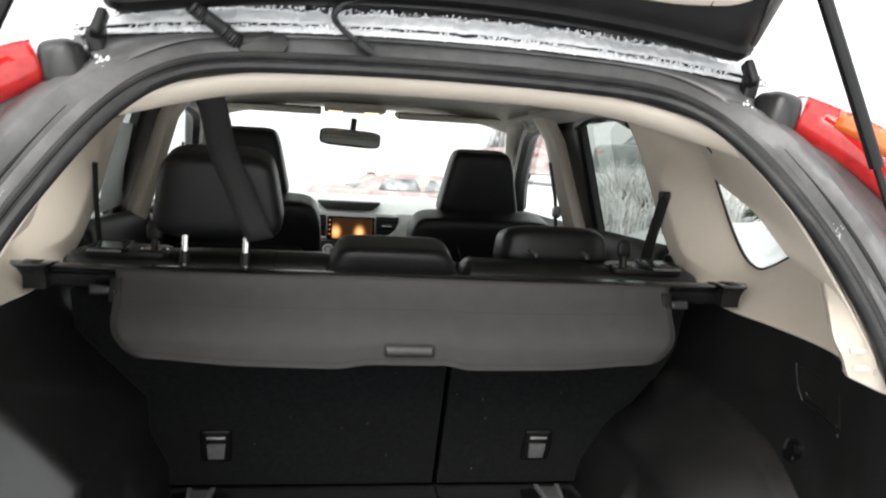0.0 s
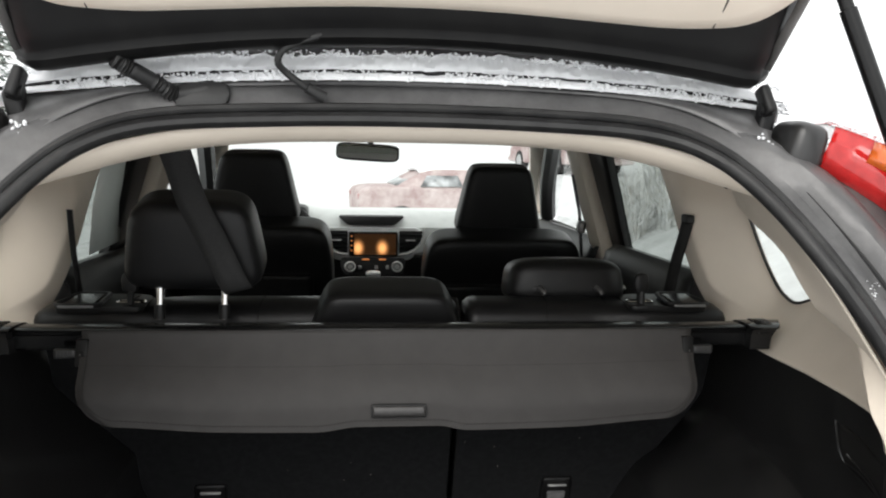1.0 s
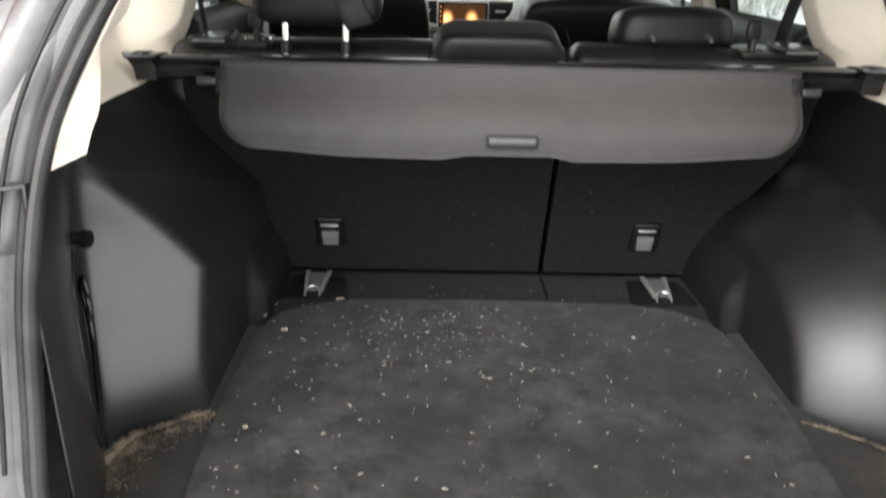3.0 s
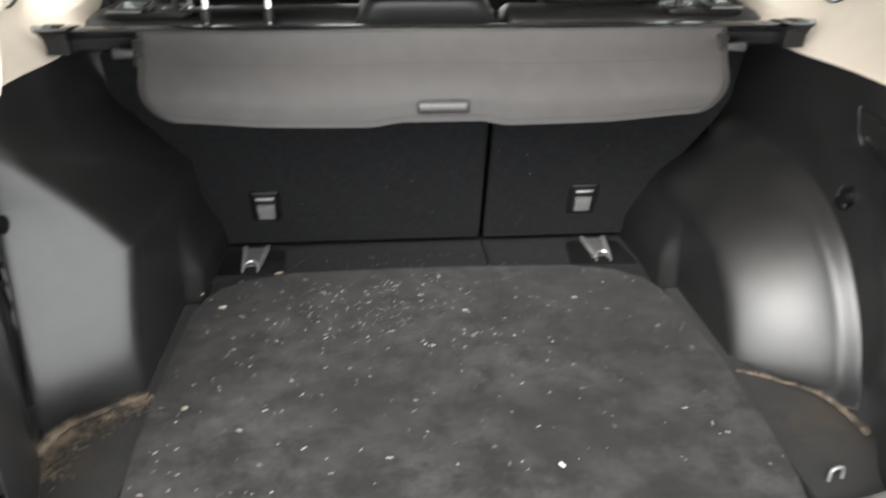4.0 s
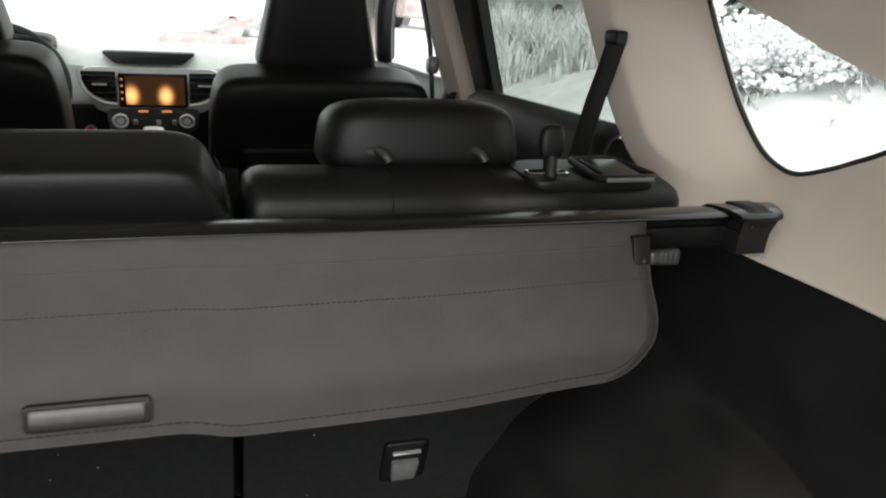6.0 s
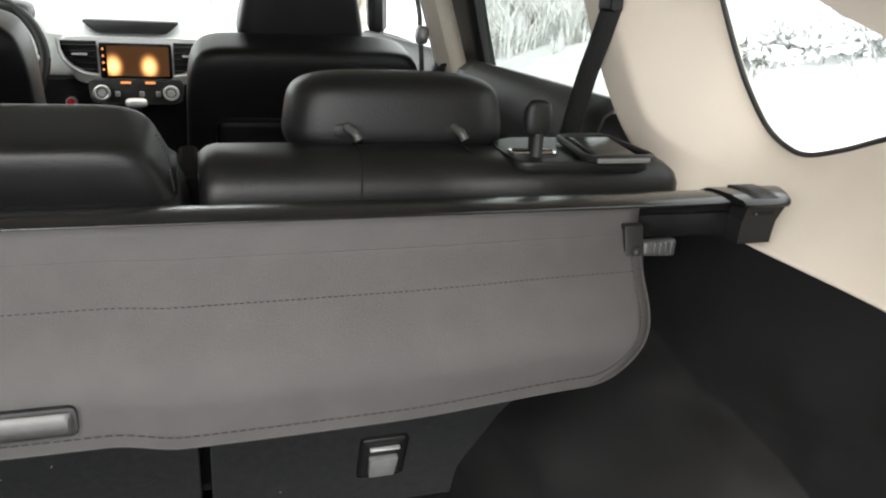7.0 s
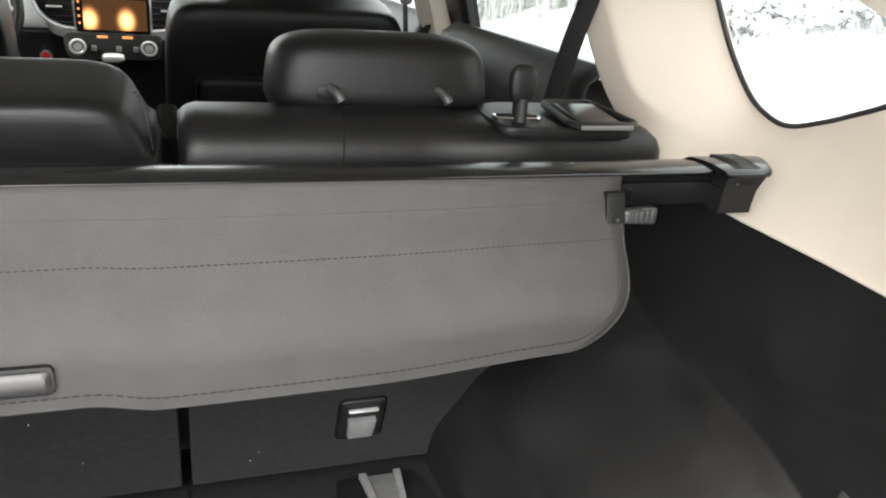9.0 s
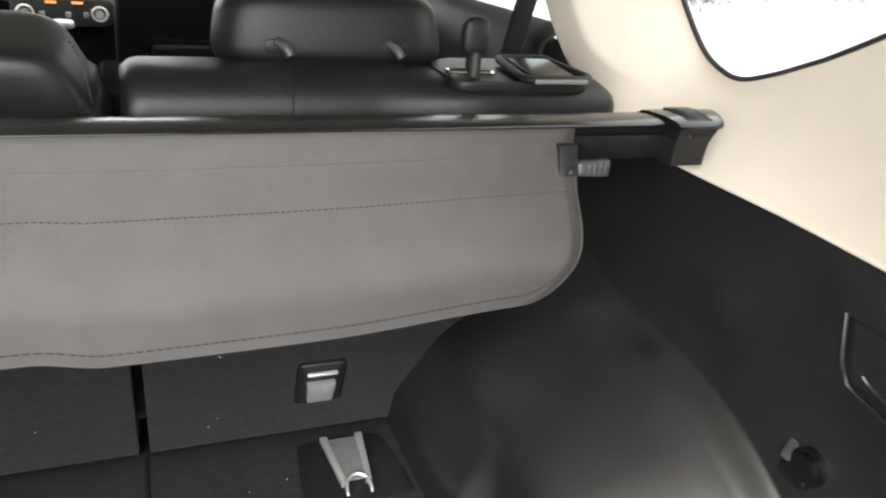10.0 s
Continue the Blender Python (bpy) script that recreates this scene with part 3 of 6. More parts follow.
for side in (1, -1):
    bm = B()
    rows = []
    ys = [-0.565 + 1.0 * j / 260 for j in range(261)]
    for i in range(161):
        z = 0.66 + (1.180 - 0.66) * i / 160
        rows.append([(wall_x(y, z, side) * side, y, z) for y in ys])
    rows.append([(wall_x(y, 1.180, side) * side + 0.05 * side, y, 1.171) for y in ys])
    grid(bm, rows)
    part("side_panel", bm, M_TRIM, car, "black grained side panel moulded over the wheel arch", thick=0.004)
    if side < 0:
        continue
    # tie-down button with its slot
    bm = B()
    wx = wall_x(-0.186, 0.98, side)
    tube(bm, [((wx + 0.004) * side, -0.188, 0.980), ((wx - 0.008) * side, -0.188, 0.980)], 0.0175, 24)
    tube(bm, [((wx - 0.006) * side, -0.188, 0.980), ((wx - 0.013) * side, -0.188, 0.980)], 0.0125, 24)
    superq(bm, ((wx - 0.004) * side, -0.177, 0.964), (0.016, 0.032, 0.020), (0.6, 0.6))
    hook_ob = part("bag_hook", bm, M_GLOSSB, car, "round black bag hook")
    bm = B()
    rbox(bm, ((wx - 0.003) * side, -0.165, 0.981), (0.006, 0.012, 0.022), 0.003, 3, pose(0, 0, 0, 0, 22 * side, 0))
    part("hook_tongue", bm, M_GREYPL, hook_ob, "grey sloping tongue")
# storage pocket in the right wall: flat dark sheet as its shade, rounded rim on two sides
bm = B()
rows = []
for k in range(9):
    z = 1.072 + 0.0072 * k
    rows.append([(wall_x(y, z) - 0.0025, y, z) for y in [-0.188 - 0.16 * (1.13 - z) - 0.0105 * j for j in range(16)]])
grid(bm, rows)
part("pocket_shade", bm, M_STITCH_SHADE, car, "flat dark sheet for the shade inside the wall pocket", thick=0.001)
for pts, rad, nm in (([(-0.186, 1.132), (-0.1905, 1.104), (-0.1965, 1.076), (-0.2035, 1.069), (-0.225, 1.066), (-0.28, 1.064), (-0.345, 1.063)], 0.0026, "pocket_rim"),
                     ([(-0.212, 1.088), (-0.225, 1.082), (-0.27, 1.078), (-0.34, 1.076)], 0.0022, "pocket_lip")):
    bm = B()
    tube(bm, [(wall_x(p.y, p.z) - 0.003, p.y, p.z) for p in spline([(0, u, v) for u, v in pts], 40)], rad, 8)
    part(nm, bm, M_TRIM, car, "rounded edge of the wall pocket")
# left wall: cubby, its shade a flat dark sheet, with a hook and a hanging strap
bm = B()
rim2 = spline([(0, a, b) for a, b in ((-0.437, 0.985), (-0.405, 1.018), (-0.352, 1.022), (-0.326, 0.985), (-0.338, 0.90), (-0.355, 0.78), (-0.39, 0.745), (-0.44, 0.76), (-0.455, 0.86))], 40, closed=True)
rim2 = [Vector((-wall_x(p.y, p.z, -1) + 0.0015, p.y, p.z)) for p in rim2]
fill = []
for t in (1.0, 0.8, 0.6, 0.4, 0.2, 0.05):
    fill.append([Vector((-wall_x(-0.395 + (p.y + 0.395) * t, 0.88 + (p.z - 0.88) * t, -1) + 0.0025, -0.395 + (p.y + 0.395) * t, 0.88 + (p.z - 0.88) * t)) for p in rim2])
grid(bm, fill, closed_v=True)
part("cubby", bm, M_STITCH_SHADE, car, "flat dark sheet for the shade inside the side panel cubby", thick=0.001)
bm = B()
tube(bm, rim2 + rim2[:1], 0.004, 8, caps=False)
part("cubby_rim", bm, M_DARK, car, "rounded cubby rim")
def on_left(y, z, d):
    return (-wall_x(y, z, -1) + d, y, z)


bm = B()
tube(bm, spline([on_left(-0.372, 0.965, 0.006), on_left(-0.378, 0.99, 0.013), on_left(-0.392, 0.965, 0.016), on_left(-0.398, 0.90, 0.014), on_left(-0.392, 0.83, 0.010), on_left(-0.395, 0.78, 0.006)], 30), 0.0045, 8)
tube(bm, spline([on_left(-0.36, 0.975, 0.005), on_left(-0.365, 0.915, 0.010), on_left(-0.38, 0.84, 0.008), on_left(-0.388, 0.79, 0.005)], 20), 0.003, 8)
part("cubby_strap", bm, M_GLOSSB, car, "black strap and cable in the cubby")
bm = B()
tube(bm, [on_left(-0.350, 1.036, 0.0), on_left(-0.352, 1.036, 0.024)], 0.009, 14)
tube(bm, [on_left(-0.351, 1.036, 0.020), on_left(-0.352, 1.036, 0.028)], 0.013, 14)
part("coat_hook", bm, M_GLOSSB, car, "round black coat hook")

# cargo floor setting inside the shell
bm = B()
poly = [(-0.44, -0.66), (-0.462, -0.53), (-0.474, -0.40), (-0.478, -0.22), (-0.476, 0.0), (-0.462, 0.06), (-0.44, 0.10), (-0.39, 0.137), (-0.30, 0.165), (0, 0.172),
        (0.30, 0.165), (0.39, 0.135), (0.44, 0.09), (0.462, 0.045), (0.474, -0.08), (0.478, -0.234), (0.474, -0.399), (0.462, -0.529), (0.44, -0.66)]
prism(bm, poly, -0.02, lambda u, v, w: (u, v, 0.70 + w), 0.006)
cmat = bm
tagged(part("cargo_mat", cmat, M_CARPET, None), "black carpeted load floor mat, dusty and strewn with straw crumbs", "mat")
bm = B()
rows = [[(-0.60 + 1.2 * i / 30, y, z) for i in range(31)] for y, z in ((-0.66, 0.668), (-0.4, 0.672), (0.1, 0.674), (0.18, 0.682), (0.30, 0.678), (0.40, 0.674))]
grid(bm, rows)
part("floor_panel", bm, M_SEATBACK, car, "black carpeted hinged panel behind the seats", thick=0.006)
bm = B()
tube(bm, [(0.128, 0.17, 0.684), (0.129, 0.26, 0.6825), (0.129, 0.35, 0.679)], 0.003, 6)
part("panel_seam", bm, M_DARK, car)
bm = B()
rows = []
for i in range(41):
    x = -0.58 + 1.16 * i / 40
    e = 0.05 * (abs(x) / 0.58) ** 6
    rows.append([(x, -0.60, 0.695 + e), (x, -0.625, 0.704 + e), (x, -0.665, 0.702 + e), (x, -0.70, 0.69 + e), (x, -0.72, 0.64), (x, -0.78, 0.60), (x, -0.85, 0.585), (x, -0.87, 0.53), (x, -0.86, 0.30)])
grid(bm, rows)
part("sill_trim", bm, M_SILVER, car, "grey plastic sill and bumper top", thick=0.004)
bm = B()
rows = []
for z, d in ((0.600, 0.02), (0.585, 0.0), (0.50, -0.03), (0.40, -0.02), (0.28, 0.03)):
    rows.append([(0.80 * math.sin(a), -0.875 + d + 0.26 * (1 - math.cos(a)) ** 1.1, z) for a in [-1.5 + 3.0 * k / 30 for k in range(31)]])
grid(bm, rows)
part("rear_bumper", bm, M_DARK, car, "black plastic rear bumper", thick=0.004)
for side in (1, -1):
    bm = B()
    tube(bm, spline([(0.504 * side, -0.537, 0.692), (0.506 * side, -0.536, 0.710), (0.515 * side, -0.535, 0.7145), (0.524 * side, -0.533, 0.710), (0.526 * side, -0.532, 0.692)], 16), 0.0028, 8)
    part("tie_ring", bm, M_TAB, car, "bright metal tie-down ring")
    # carpeted wing beside the mat, worn brown along its edge
    bm = B()
    wing = [(0.470, -0.66), (0.470, 0.05), (0.520, 0.05), (0.520, -0.25), (0.545, -0.29), (0.600, -0.335), (0.626, -0.40), (0.630, -0.50), (0.585, -0.66)]
    prism(bm, wing, 0.014, lambda u, v, w: (u * side, v, 0.680 + w), 0.004)
    wing_ob = part("side_carpet", bm, M_WORN, car, "black carpet corner worn brown at its edge")
    bm = B()
    rw = random.Random(5 + side)
    rim3 = spline([(0.492, -0.262, 0.695), (0.53, -0.292, 0.699), (0.583, -0.345, 0.704), (0.603, -0.39, 0.704), (0.612, -0.45, 0.700)], 60)
    wear = 1.0 if side > 0 else 2.1
    tube(bm, rim3, lambda t: 0.0013 * wear + 0.0028 * wear * smooth01((t - 0.45) / 0.35) + 0.0006 * math.sin(t * 60) + 0.0005 * math.sin(t * 143), 7)
    for k in range(620):
        t = rw.random() ** 0.6
        p = rim3[int(t * 59)]
        d = Vector((rw.uniform(-1, 1), rw.uniform(-1, 1), rw.uniform(0.1, 1))).normalized() * rw.uniform(0.003, 0.008)
        tube(bm, [p, p + d * (1.0 if side > 0 else 1.6)], 0.0004, 3, caps=False)
    if side < 0:
        # matted brown pile pulled out over the corner
        for k in range(1500):
            p = rim3[int(59 * rw.random() ** 0.55)]
            q = Vector((p.x - abs(rw.gauss(0, 0.020)), p.y - abs(rw.gauss(0, 0.014)), 0.6945 + 0.004 * rw.random()))
            d = Vector((rw.uniform(-1, 1), rw.uniform(-1, 1), rw.uniform(0.05, 0.7))).normalized() * rw.uniform(0.003, 0.010)
            tube(bm, [q, q + d], 0.0005, 3, caps=False)
    for v in bm.verts:
        v.co.x *= side
    part("frayed_edge", bm, M_MUD, wing_ob, "frayed pale brown carpet edge")

bm = B()
grid(bm, [[(x, y, 0.36 + (0.25 if y > 2.2 else 0)) for y in (0.2, 0.9, 1.5, 2.1, 2.4)] for x in (-0.66, -0.2, 0.2, 0.66)])
part("cabin_floor", bm, M_SEATBACK, car, "black carpeted cabin floor", thick=0.01)
bm = B()
rbox(bm, (0.1275, 0.375, 0.95), (0.02, 0.06, 0.56), 0.004, 1, pose(0, 0, 0, 20, 0, 0))
part("seat_divider", bm, M_STITCH_SHADE, car, "dark bracket in the seat gap")

# rear door openings, pillars, doors and glass
for side in (1, -1):
    def P(x, y, z):
        return (x * side, y, z)
    # door card below the glass, rear and front
    for y0, y1 in ((0.33, 0.93), (1.02, 1.95)):
        bm = B()
        rows = []
        for z, x in ((1.262, 0.70), (1.268, 0.665), (1.25, 0.64), (1.20, 0.625), (1.10, 0.63), (1.05, 0.60), (1.0, 0.60), (0.97, 0.64), (0.7, 0.66), (0.4, 0.66)):
            rows.append([P(x, y, z - 0.02 * (y - 0.25)) for y in [y0 + (y1 - y0) * k / 12 for k in range(13)]])
        grid(bm, rows)
        card = part("door_card", bm, M_DARK, car, "black door panel", thick=0.005)
        bm = B()
        rbox(bm, P(0.628, y0 + 0.42, 1.165), (0.02, 0.10, 0.022), 0.008, 3)
        part("door_handle", bm, M_CHROME, card, "chrome inner door handle")
    # rear door glass and front door glass
    for y0, y1, zt in ((0.26, 0.935, 1.60), (1.03, 1.80, 1.58)):
        bm = B()
        lean_in = 0 if y0 > 1 else 1
        grid(bm, [[P(0.705, y0, 1.24), P(0.705, y1, 1.23)], [P(0.675, y0 + 0.12 * lean_in, 1.40), P(0.675, y1, 1.40)], [P(0.615, y0 + 0.18 * lean_in, zt), P(0.615, y1 - (0.42 if y0 > 1 else 0), zt)]])
        g = part("door_window", bm, M_DOORTINT if y0 < 1 else M_GLASS, car, "tinted rear door glass" if y0 < 1 else "clear front door glass")
        g.visible_shadow = False
    back = 0.0 if side > 0 else -0.19
    # black frames: rear of the rear door, along the roof, B-pillar black edge
    bm = B()
    rows = []
    for x, z, y0, y1 in ((0.722, 1.14, 0.925, 1.02), (0.692, 1.235, 0.918, 1.035), (0.672, 1.32, 0.928, 1.07), (0.650, 1.415, 0.936, 1.105), (0.612, 1.54, 0.925, 1.125), (0.592, 1.60, 0.915, 1.135)):
        y0, y1 = y0 + back, y1 + back + 0.075
        rows.append([P(x + 0.024, y0 - 0.002, z), P(x + 0.004, y0 - 0.001, z), P(x - 0.002, y0 + 0.008, z), P(x - 0.003, y0 + 0.03, z), P(x, (y0 + y1) / 2, z), P(x, y1 - 0.01, z), P(x + 0.024, y1, z)])
    grid(bm, rows)
    part("door_frame", bm, M_DARK, car, "black B-pillar door frame", thick=0.006)
    bm = B()
    tube(bm, spline([P(0.60, 0.92, 1.565), P(0.585, 0.75, 1.585), P(0.57, 0.55, 1.58), P(0.565, 0.42, 1.555)], 12), 0.016, 8)
    part("upper_door_frame", bm, M_DARK, car)
    # beige B-pillar
    bm = B()
    rows = []
    for z, x, y, w in ((0.9, 0.675, 1.10, 0.09), (1.15, 0.668, 1.07, 0.082), (1.25, 0.645, 1.07, 0.077), (1.40, 0.606, 1.10, 0.074), (1.52, 0.578, 1.13, 0.072), (1.62, 0.515, 1.14, 0.09)):
        y += back
        rows.append([P(x + 0.03, y - w, z), P(x, y - w * 0.8, z), P(x - 0.012, y - w * 0.2, z), P(x - 0.006, y + w * 0.5, z), P(x + 0.035, y + w, z)])
    grid(bm, rows)
    part("b_pillar", bm, M_BEIGE, car, "beige B-pillar trim", thick=0.004)
    # A-pillar and roof rail
    bm = B()
    rows = []
    for s in range(9):
        q = spline([(0.70, 2.25, 1.18), (0.665, 1.95, 1.36), (0.61, 1.68, 1.52), (0.56, 1.5, 1.575)], 9)[s]
        rows.append([P(q.x + 0.03, q.y, q.z), P(q.x - 0.02, q.y - 0.03, q.z + 0.005), P(q.x - 0.045, q.y + 0.01, q.z + 0.005), P(q.x - 0.04, q.y + 0.06, q.z + 0.02)])
    grid(bm, rows)
    part("a_pillar", bm, M_BEIGE, car, "beige A-pillar trim", thick=0.004)
    bm = B()
    tube(bm, spline([P(0.70, 1.95, 1.25), P(0.665, 1.82, 1.38), P(0.63, 1.62, 1.50), P(0.60, 1.42, 1.57), P(0.59, 1.1, 1.585)], 14), 0.032, 8)
    part("front_door_frame", bm, M_DARK, car, "black front door frame")
    bm = B()
    rows = [[P(0.50, y, 1.60), P(0.55, y, 1.588), P(0.585, y, 1.577), P(0.62, y, 1.60)] for y in (0.455, 0.7, 1.0, 1.3, 1.6)]
    grid(bm, rows)
    part("roof_rail_trim", bm, M_LINER, car, thick=0.004)
    # outer door skins
    bm = B()
    rows = []
    for x, z in ((0.735, 1.25), (0.80, 1.20), (0.86, 1.0), (0.88, 0.75), (0.86, 0.45), (0.80, 0.3)):
        rows.append([P(x * (1 - 0.16 * smooth01((-0.3 - y) / 0.5) ** 2) * (1 - 0.06 * smooth01((y - 2.4) / 0.9)), y, min(z, 1.23 - 0.22 * smooth01((y - 2.2) / 1.2) - (0.06 if z < 1.22 else 0))) for y in [-0.72 + 4.1 * k / 40 for k in range(41)]])
    grid(bm, rows)
    part("outer_side", bm, M_PAINT, car, "grey metallic bodyside", thick=0.004)
    # roof side rail over the doors
    bm = B()
    grid(bm, [[P(0.56, y, 1.665), P(0.625, y, 1.635), P(0.66, y, 1.595), P(0.655, y, 1.575)] for y in (0.36, 0.7, 1.0, 1.3, 1.6)])
    part("roof_side", bm, M_PAINT, car, "grey metallic roof side", thick=0.004)
    # wheels
    for wy in (0.06, 2.70):
        bm = B()
        tube(bm, [P(0.66, wy, 0.335), P(0.69, wy, 0.335), P(0.87, wy, 0.335), P(0.893, wy, 0.335)], lambda t: 0.335 if 0.1 < t < 0.9 else 0.315, 40)
        wheel_ob = part("wheel", bm, M_TYRE, car, "black winter tyre")
        bm = B()
        tube(bm, [P(0.87, wy, 0.335), P(0.897, wy, 0.335)], 0.205, 32)
        part("rim", bm, M_SILVER, wheel_ob, "silver alloy rim")
    # grab handle on the roof rail
    bm = B()
    tube(bm, spline([P(0.53, 1.18, 1.60), P(0.545, 1.19, 1.565), P(0.545, 1.30, 1.56), P(0.53, 1.32, 1.60)], 14), 0.009, 8)
    part("grab_handle", bm, M_LINER, car, "pale grab handle")
    # front seat belt with its upper anchor
    bm = B()
    tube(bm, [P(0.582, 1.125, 1.45), P(0.608, 1.122, 1.33), P(0.626, 1.115, 1.10), P(0.63, 1.10, 0.8)], 0.020, 8, r2=0.002, up=(side, 0, 0))
    part("front_belt", bm, M_WEB, car)
    bm = B()
    superq(bm, P(0.612, 1.112, 1.288), (0.026, 0.040, 0.040), (0.6, 0.6))
    part("belt_anchor", bm, M_SILVER, car, "grey belt anchor cover")

# windscreen, cowl, bonnet
bm = B()
rows = []
for s in range(9):
    u = s / 8
    rows.append([(x * (1 - 0.12 * u), 2.42 - 0.80 * u - 0.10 * x * x, 1.17 + 0.415 * u) for x in [-0.70 + 1.4 * k / 20 for k in range(21)]])
grid(bm, rows)
ws = part("windscreen", bm, M_GLASS, car, "clear windscreen")
ws.visible_shadow = False
bm = B()
rows = [[(x, y - 0.1 * x * x, z) for x in [-0.8 + 1.6 * k / 20 for k in range(21)]] for y, z in ((2.36, 1.17), (2.45, 1.15), (2.6, 1.13), (3.0, 1.09), (3.35, 1.0), (3.45, 0.85), (3.5, 0.5))]
grid(bm, rows)
part("bonnet", bm, M_PAINT, car, "grey metallic bonnet", thick=0.004)
bm = B()
rows = []
for j in range(20):
    y = 2.5 + 0.85 * j / 19
    rows.append([(x, y, 1.145 - 0.10 * ((y - 2.5) / 0.85) ** 2 + 0.03 + 0.02 * noise.noise((x * 5, y * 6, 0)) - 0.08 * (abs(x) / 0.75) ** 6) for x in [-0.75 + 1.5 * k / 30 for k in range(31)]])
grid(bm, rows)
single("bonnet_snow", bm, M_SNOW, "snow lying on the bonnet", "snow", kind="stuff", thick=0.02)

# tailgate standing open overhead
gate = part("tailgate", B(), M_DARK, car, "raised tailgate with beige liner and black frame")
TA = radians(47)


def lid(x, v, w):
    """Tailgate coordinates: across, out from the hinge along the gate, and outward through it."""
    drop = 0.042 * (x / 0.43) ** 2 * (1 - 0.5 * min(max(v, 0) / 0.4, 1))
    return (x, -0.343 - v * math.cos(TA) + w * math.sin(TA), 1.640 + v * math.sin(TA) + w * math.cos(TA) - drop)


bm = B()
rows = []
for v, w in ((-0.02, 0.06), (-0.012, 0.02), (-0.006, 0.008), (0.004, 0.001), (0.012, 0.0), (0.016, 0.004), (0.022, 0.005), (0.030, 0.004), (0.045, 0.006), (0.07, 0.012), (0.12, 0.02), (0.5, 0.03), (0.95, 0.03), (1.0, 0.08), (0.6, 0.10), (0.1, 0.085), (-0.02, 0.06)):
    rows.append([lid(x * (1 + 0.12 * max(v, 0)), v, w + 0.02 * smooth01((abs(x) - 0.405) / 0.025)) for x in [-0.430 + 0.860 * k / 48 for k in range(49)]])
grid(bm, rows)
part("gate_frame", bm, M_LID, gate, "black tailgate inner frame", thick=0.004)
bm = B()
poly = round_poly([(-0.20, 0.047), (0.20, 0.047), (0.30, 0.052), (0.385, 0.072), (0.432, 0.13), (0.462, 0.30), (0.47, 0.9), (-0.47, 0.9), (-0.462, 0.30), (-0.432, 0.13), (-0.385, 0.072), (-0.30, 0.052)], 0.05, 5)
dense = []
for i in range(len(poly)):
    a, c = Vector(poly[i]), Vector(poly[(i + 1) % len(poly)])
    k = max(1, int((c - a).length / 0.04))
    dense += [tuple(a.lerp(c, q / k)) for q in range(k)]
rings = []
for s, h in ((1.0, 0.016), (0.996, 0.004), (0.985, -0.004), (0.95, -0.010), (0.8, -0.014), (0.5, -0.016), (0.2, -0.016)):
    rings.append([lid(u * s, 0.45 + (v - 0.45) * s, h) for u, v in dense])
vv = grid(bm, rings, closed_v=True)
bm.faces.new(vv[-1])
part("gate_liner", bm, M_BEIGE, gate, "beige moulded tailgate liner")
for side in (1, -1):
    bm = B()
    tube(bm, [lid(0.335 * side, 0.068, -0.0045), lid(0.336 * side, 0.095, -0.0105), lid(0.338 * side, 0.14, -0.014), lid(0.342 * side, 0.3, -0.0165)], 0.0009, 6)
    part("liner_seam", bm, M_STITCH_SHADE, gate)
    bm = B()
    grid(bm, [[lid((0.420 + 0.031 * k) * side, 0.02 + 0.54 * k, 0.016), lid((0.427 + 0.041 * k) * side, 0.021 + 0.54 * k, 0.012), lid((0.430 + 0.041 * k) * side, 0.022 + 0.54 * k, 0.024)] for k in (0, 0.1, 0.3, 0.6, 1.0)])
    part("gate_edge", bm, M_PAINT, gate, "painted gate edge", thick=0.003)
    bm = B()
    a, c = Vector((0.601 * side, -0.466, 1.35)), Vector((0.464 * side, -0.423, 1.70))
    tube(bm, [a, a.lerp(c, 0.35)], 0.0055, 12)
    tube(bm, [a.lerp(c, 0.33), a.lerp(c, 0.95)], 0.0095, 12)
    strut = part("gas_strut", bm, M_GLOSSB, gate, "black gas strut")
    bm = B()
    tube(bm, [a.lerp(c, 0.93), a.lerp(c, 1.06)], 0.0075, 12)
    rbox(bm, a.lerp(c, 1.07), (0.022, 0.02, 0.02), 0.005, 3)
    part("strut_socket", bm, M_DARK, strut, "black strut socket")
    bm = B()
    rbox(bm, (0.444 * side, -0.310, 1.562), (0.020, 0.022, 0.044), 0.006, 3, pose(0, 0, 0, 0, 12 * side, 0))
    rbox(bm, (0.438 * side, -0.324, 1.590), (0.013, 0.022, 0.036), 0.005, 3, pose(0, 0, 0, -20, -14 * side, 0))
    tube(bm, [(0.431 * side, -0.322, 1.580), (0.449 * side, -0.322, 1.580)], 0.0075, 12)
    part("hinge", bm, M_DARK, gate, "black tailgate hinge")
# corrugated wiring sleeve and washer hose
bm = B()
pts = spline([(-0.228, -0.288, 1.590), (-0.268, -0.299, 1.583), (-0.291, -0.315, 1.596), (-0.316, -0.335, 1.611), (-0.326, -0.342, 1.618)], 60)
tube(bm, pts, lambda s: 0.0095 + 0.0018 * math.sin(s * 170) * (1 if 0.25 < s < 0.5 or 0.68 < s < 0.9 else 0) + 0.004 * smooth01((0.25 - s) / 0.2), 14)
part("wiring_sleeve", bm, M_RUBBER, car, "ribbed rubber wiring sleeve")
bm = B()
prism(bm, round_poly([(-0.272, 1.567), (-0.208, 1.571), (-0.208, 1.599), (-0.272, 1.596)], 0.0135), 0.012, lambda u, v, w: (u, -0.306 + 0.3 * (v - 1.58) + w, v), 0.003)
part("sleeve_grommet", bm, M_RUBBER, car)
bm = B()
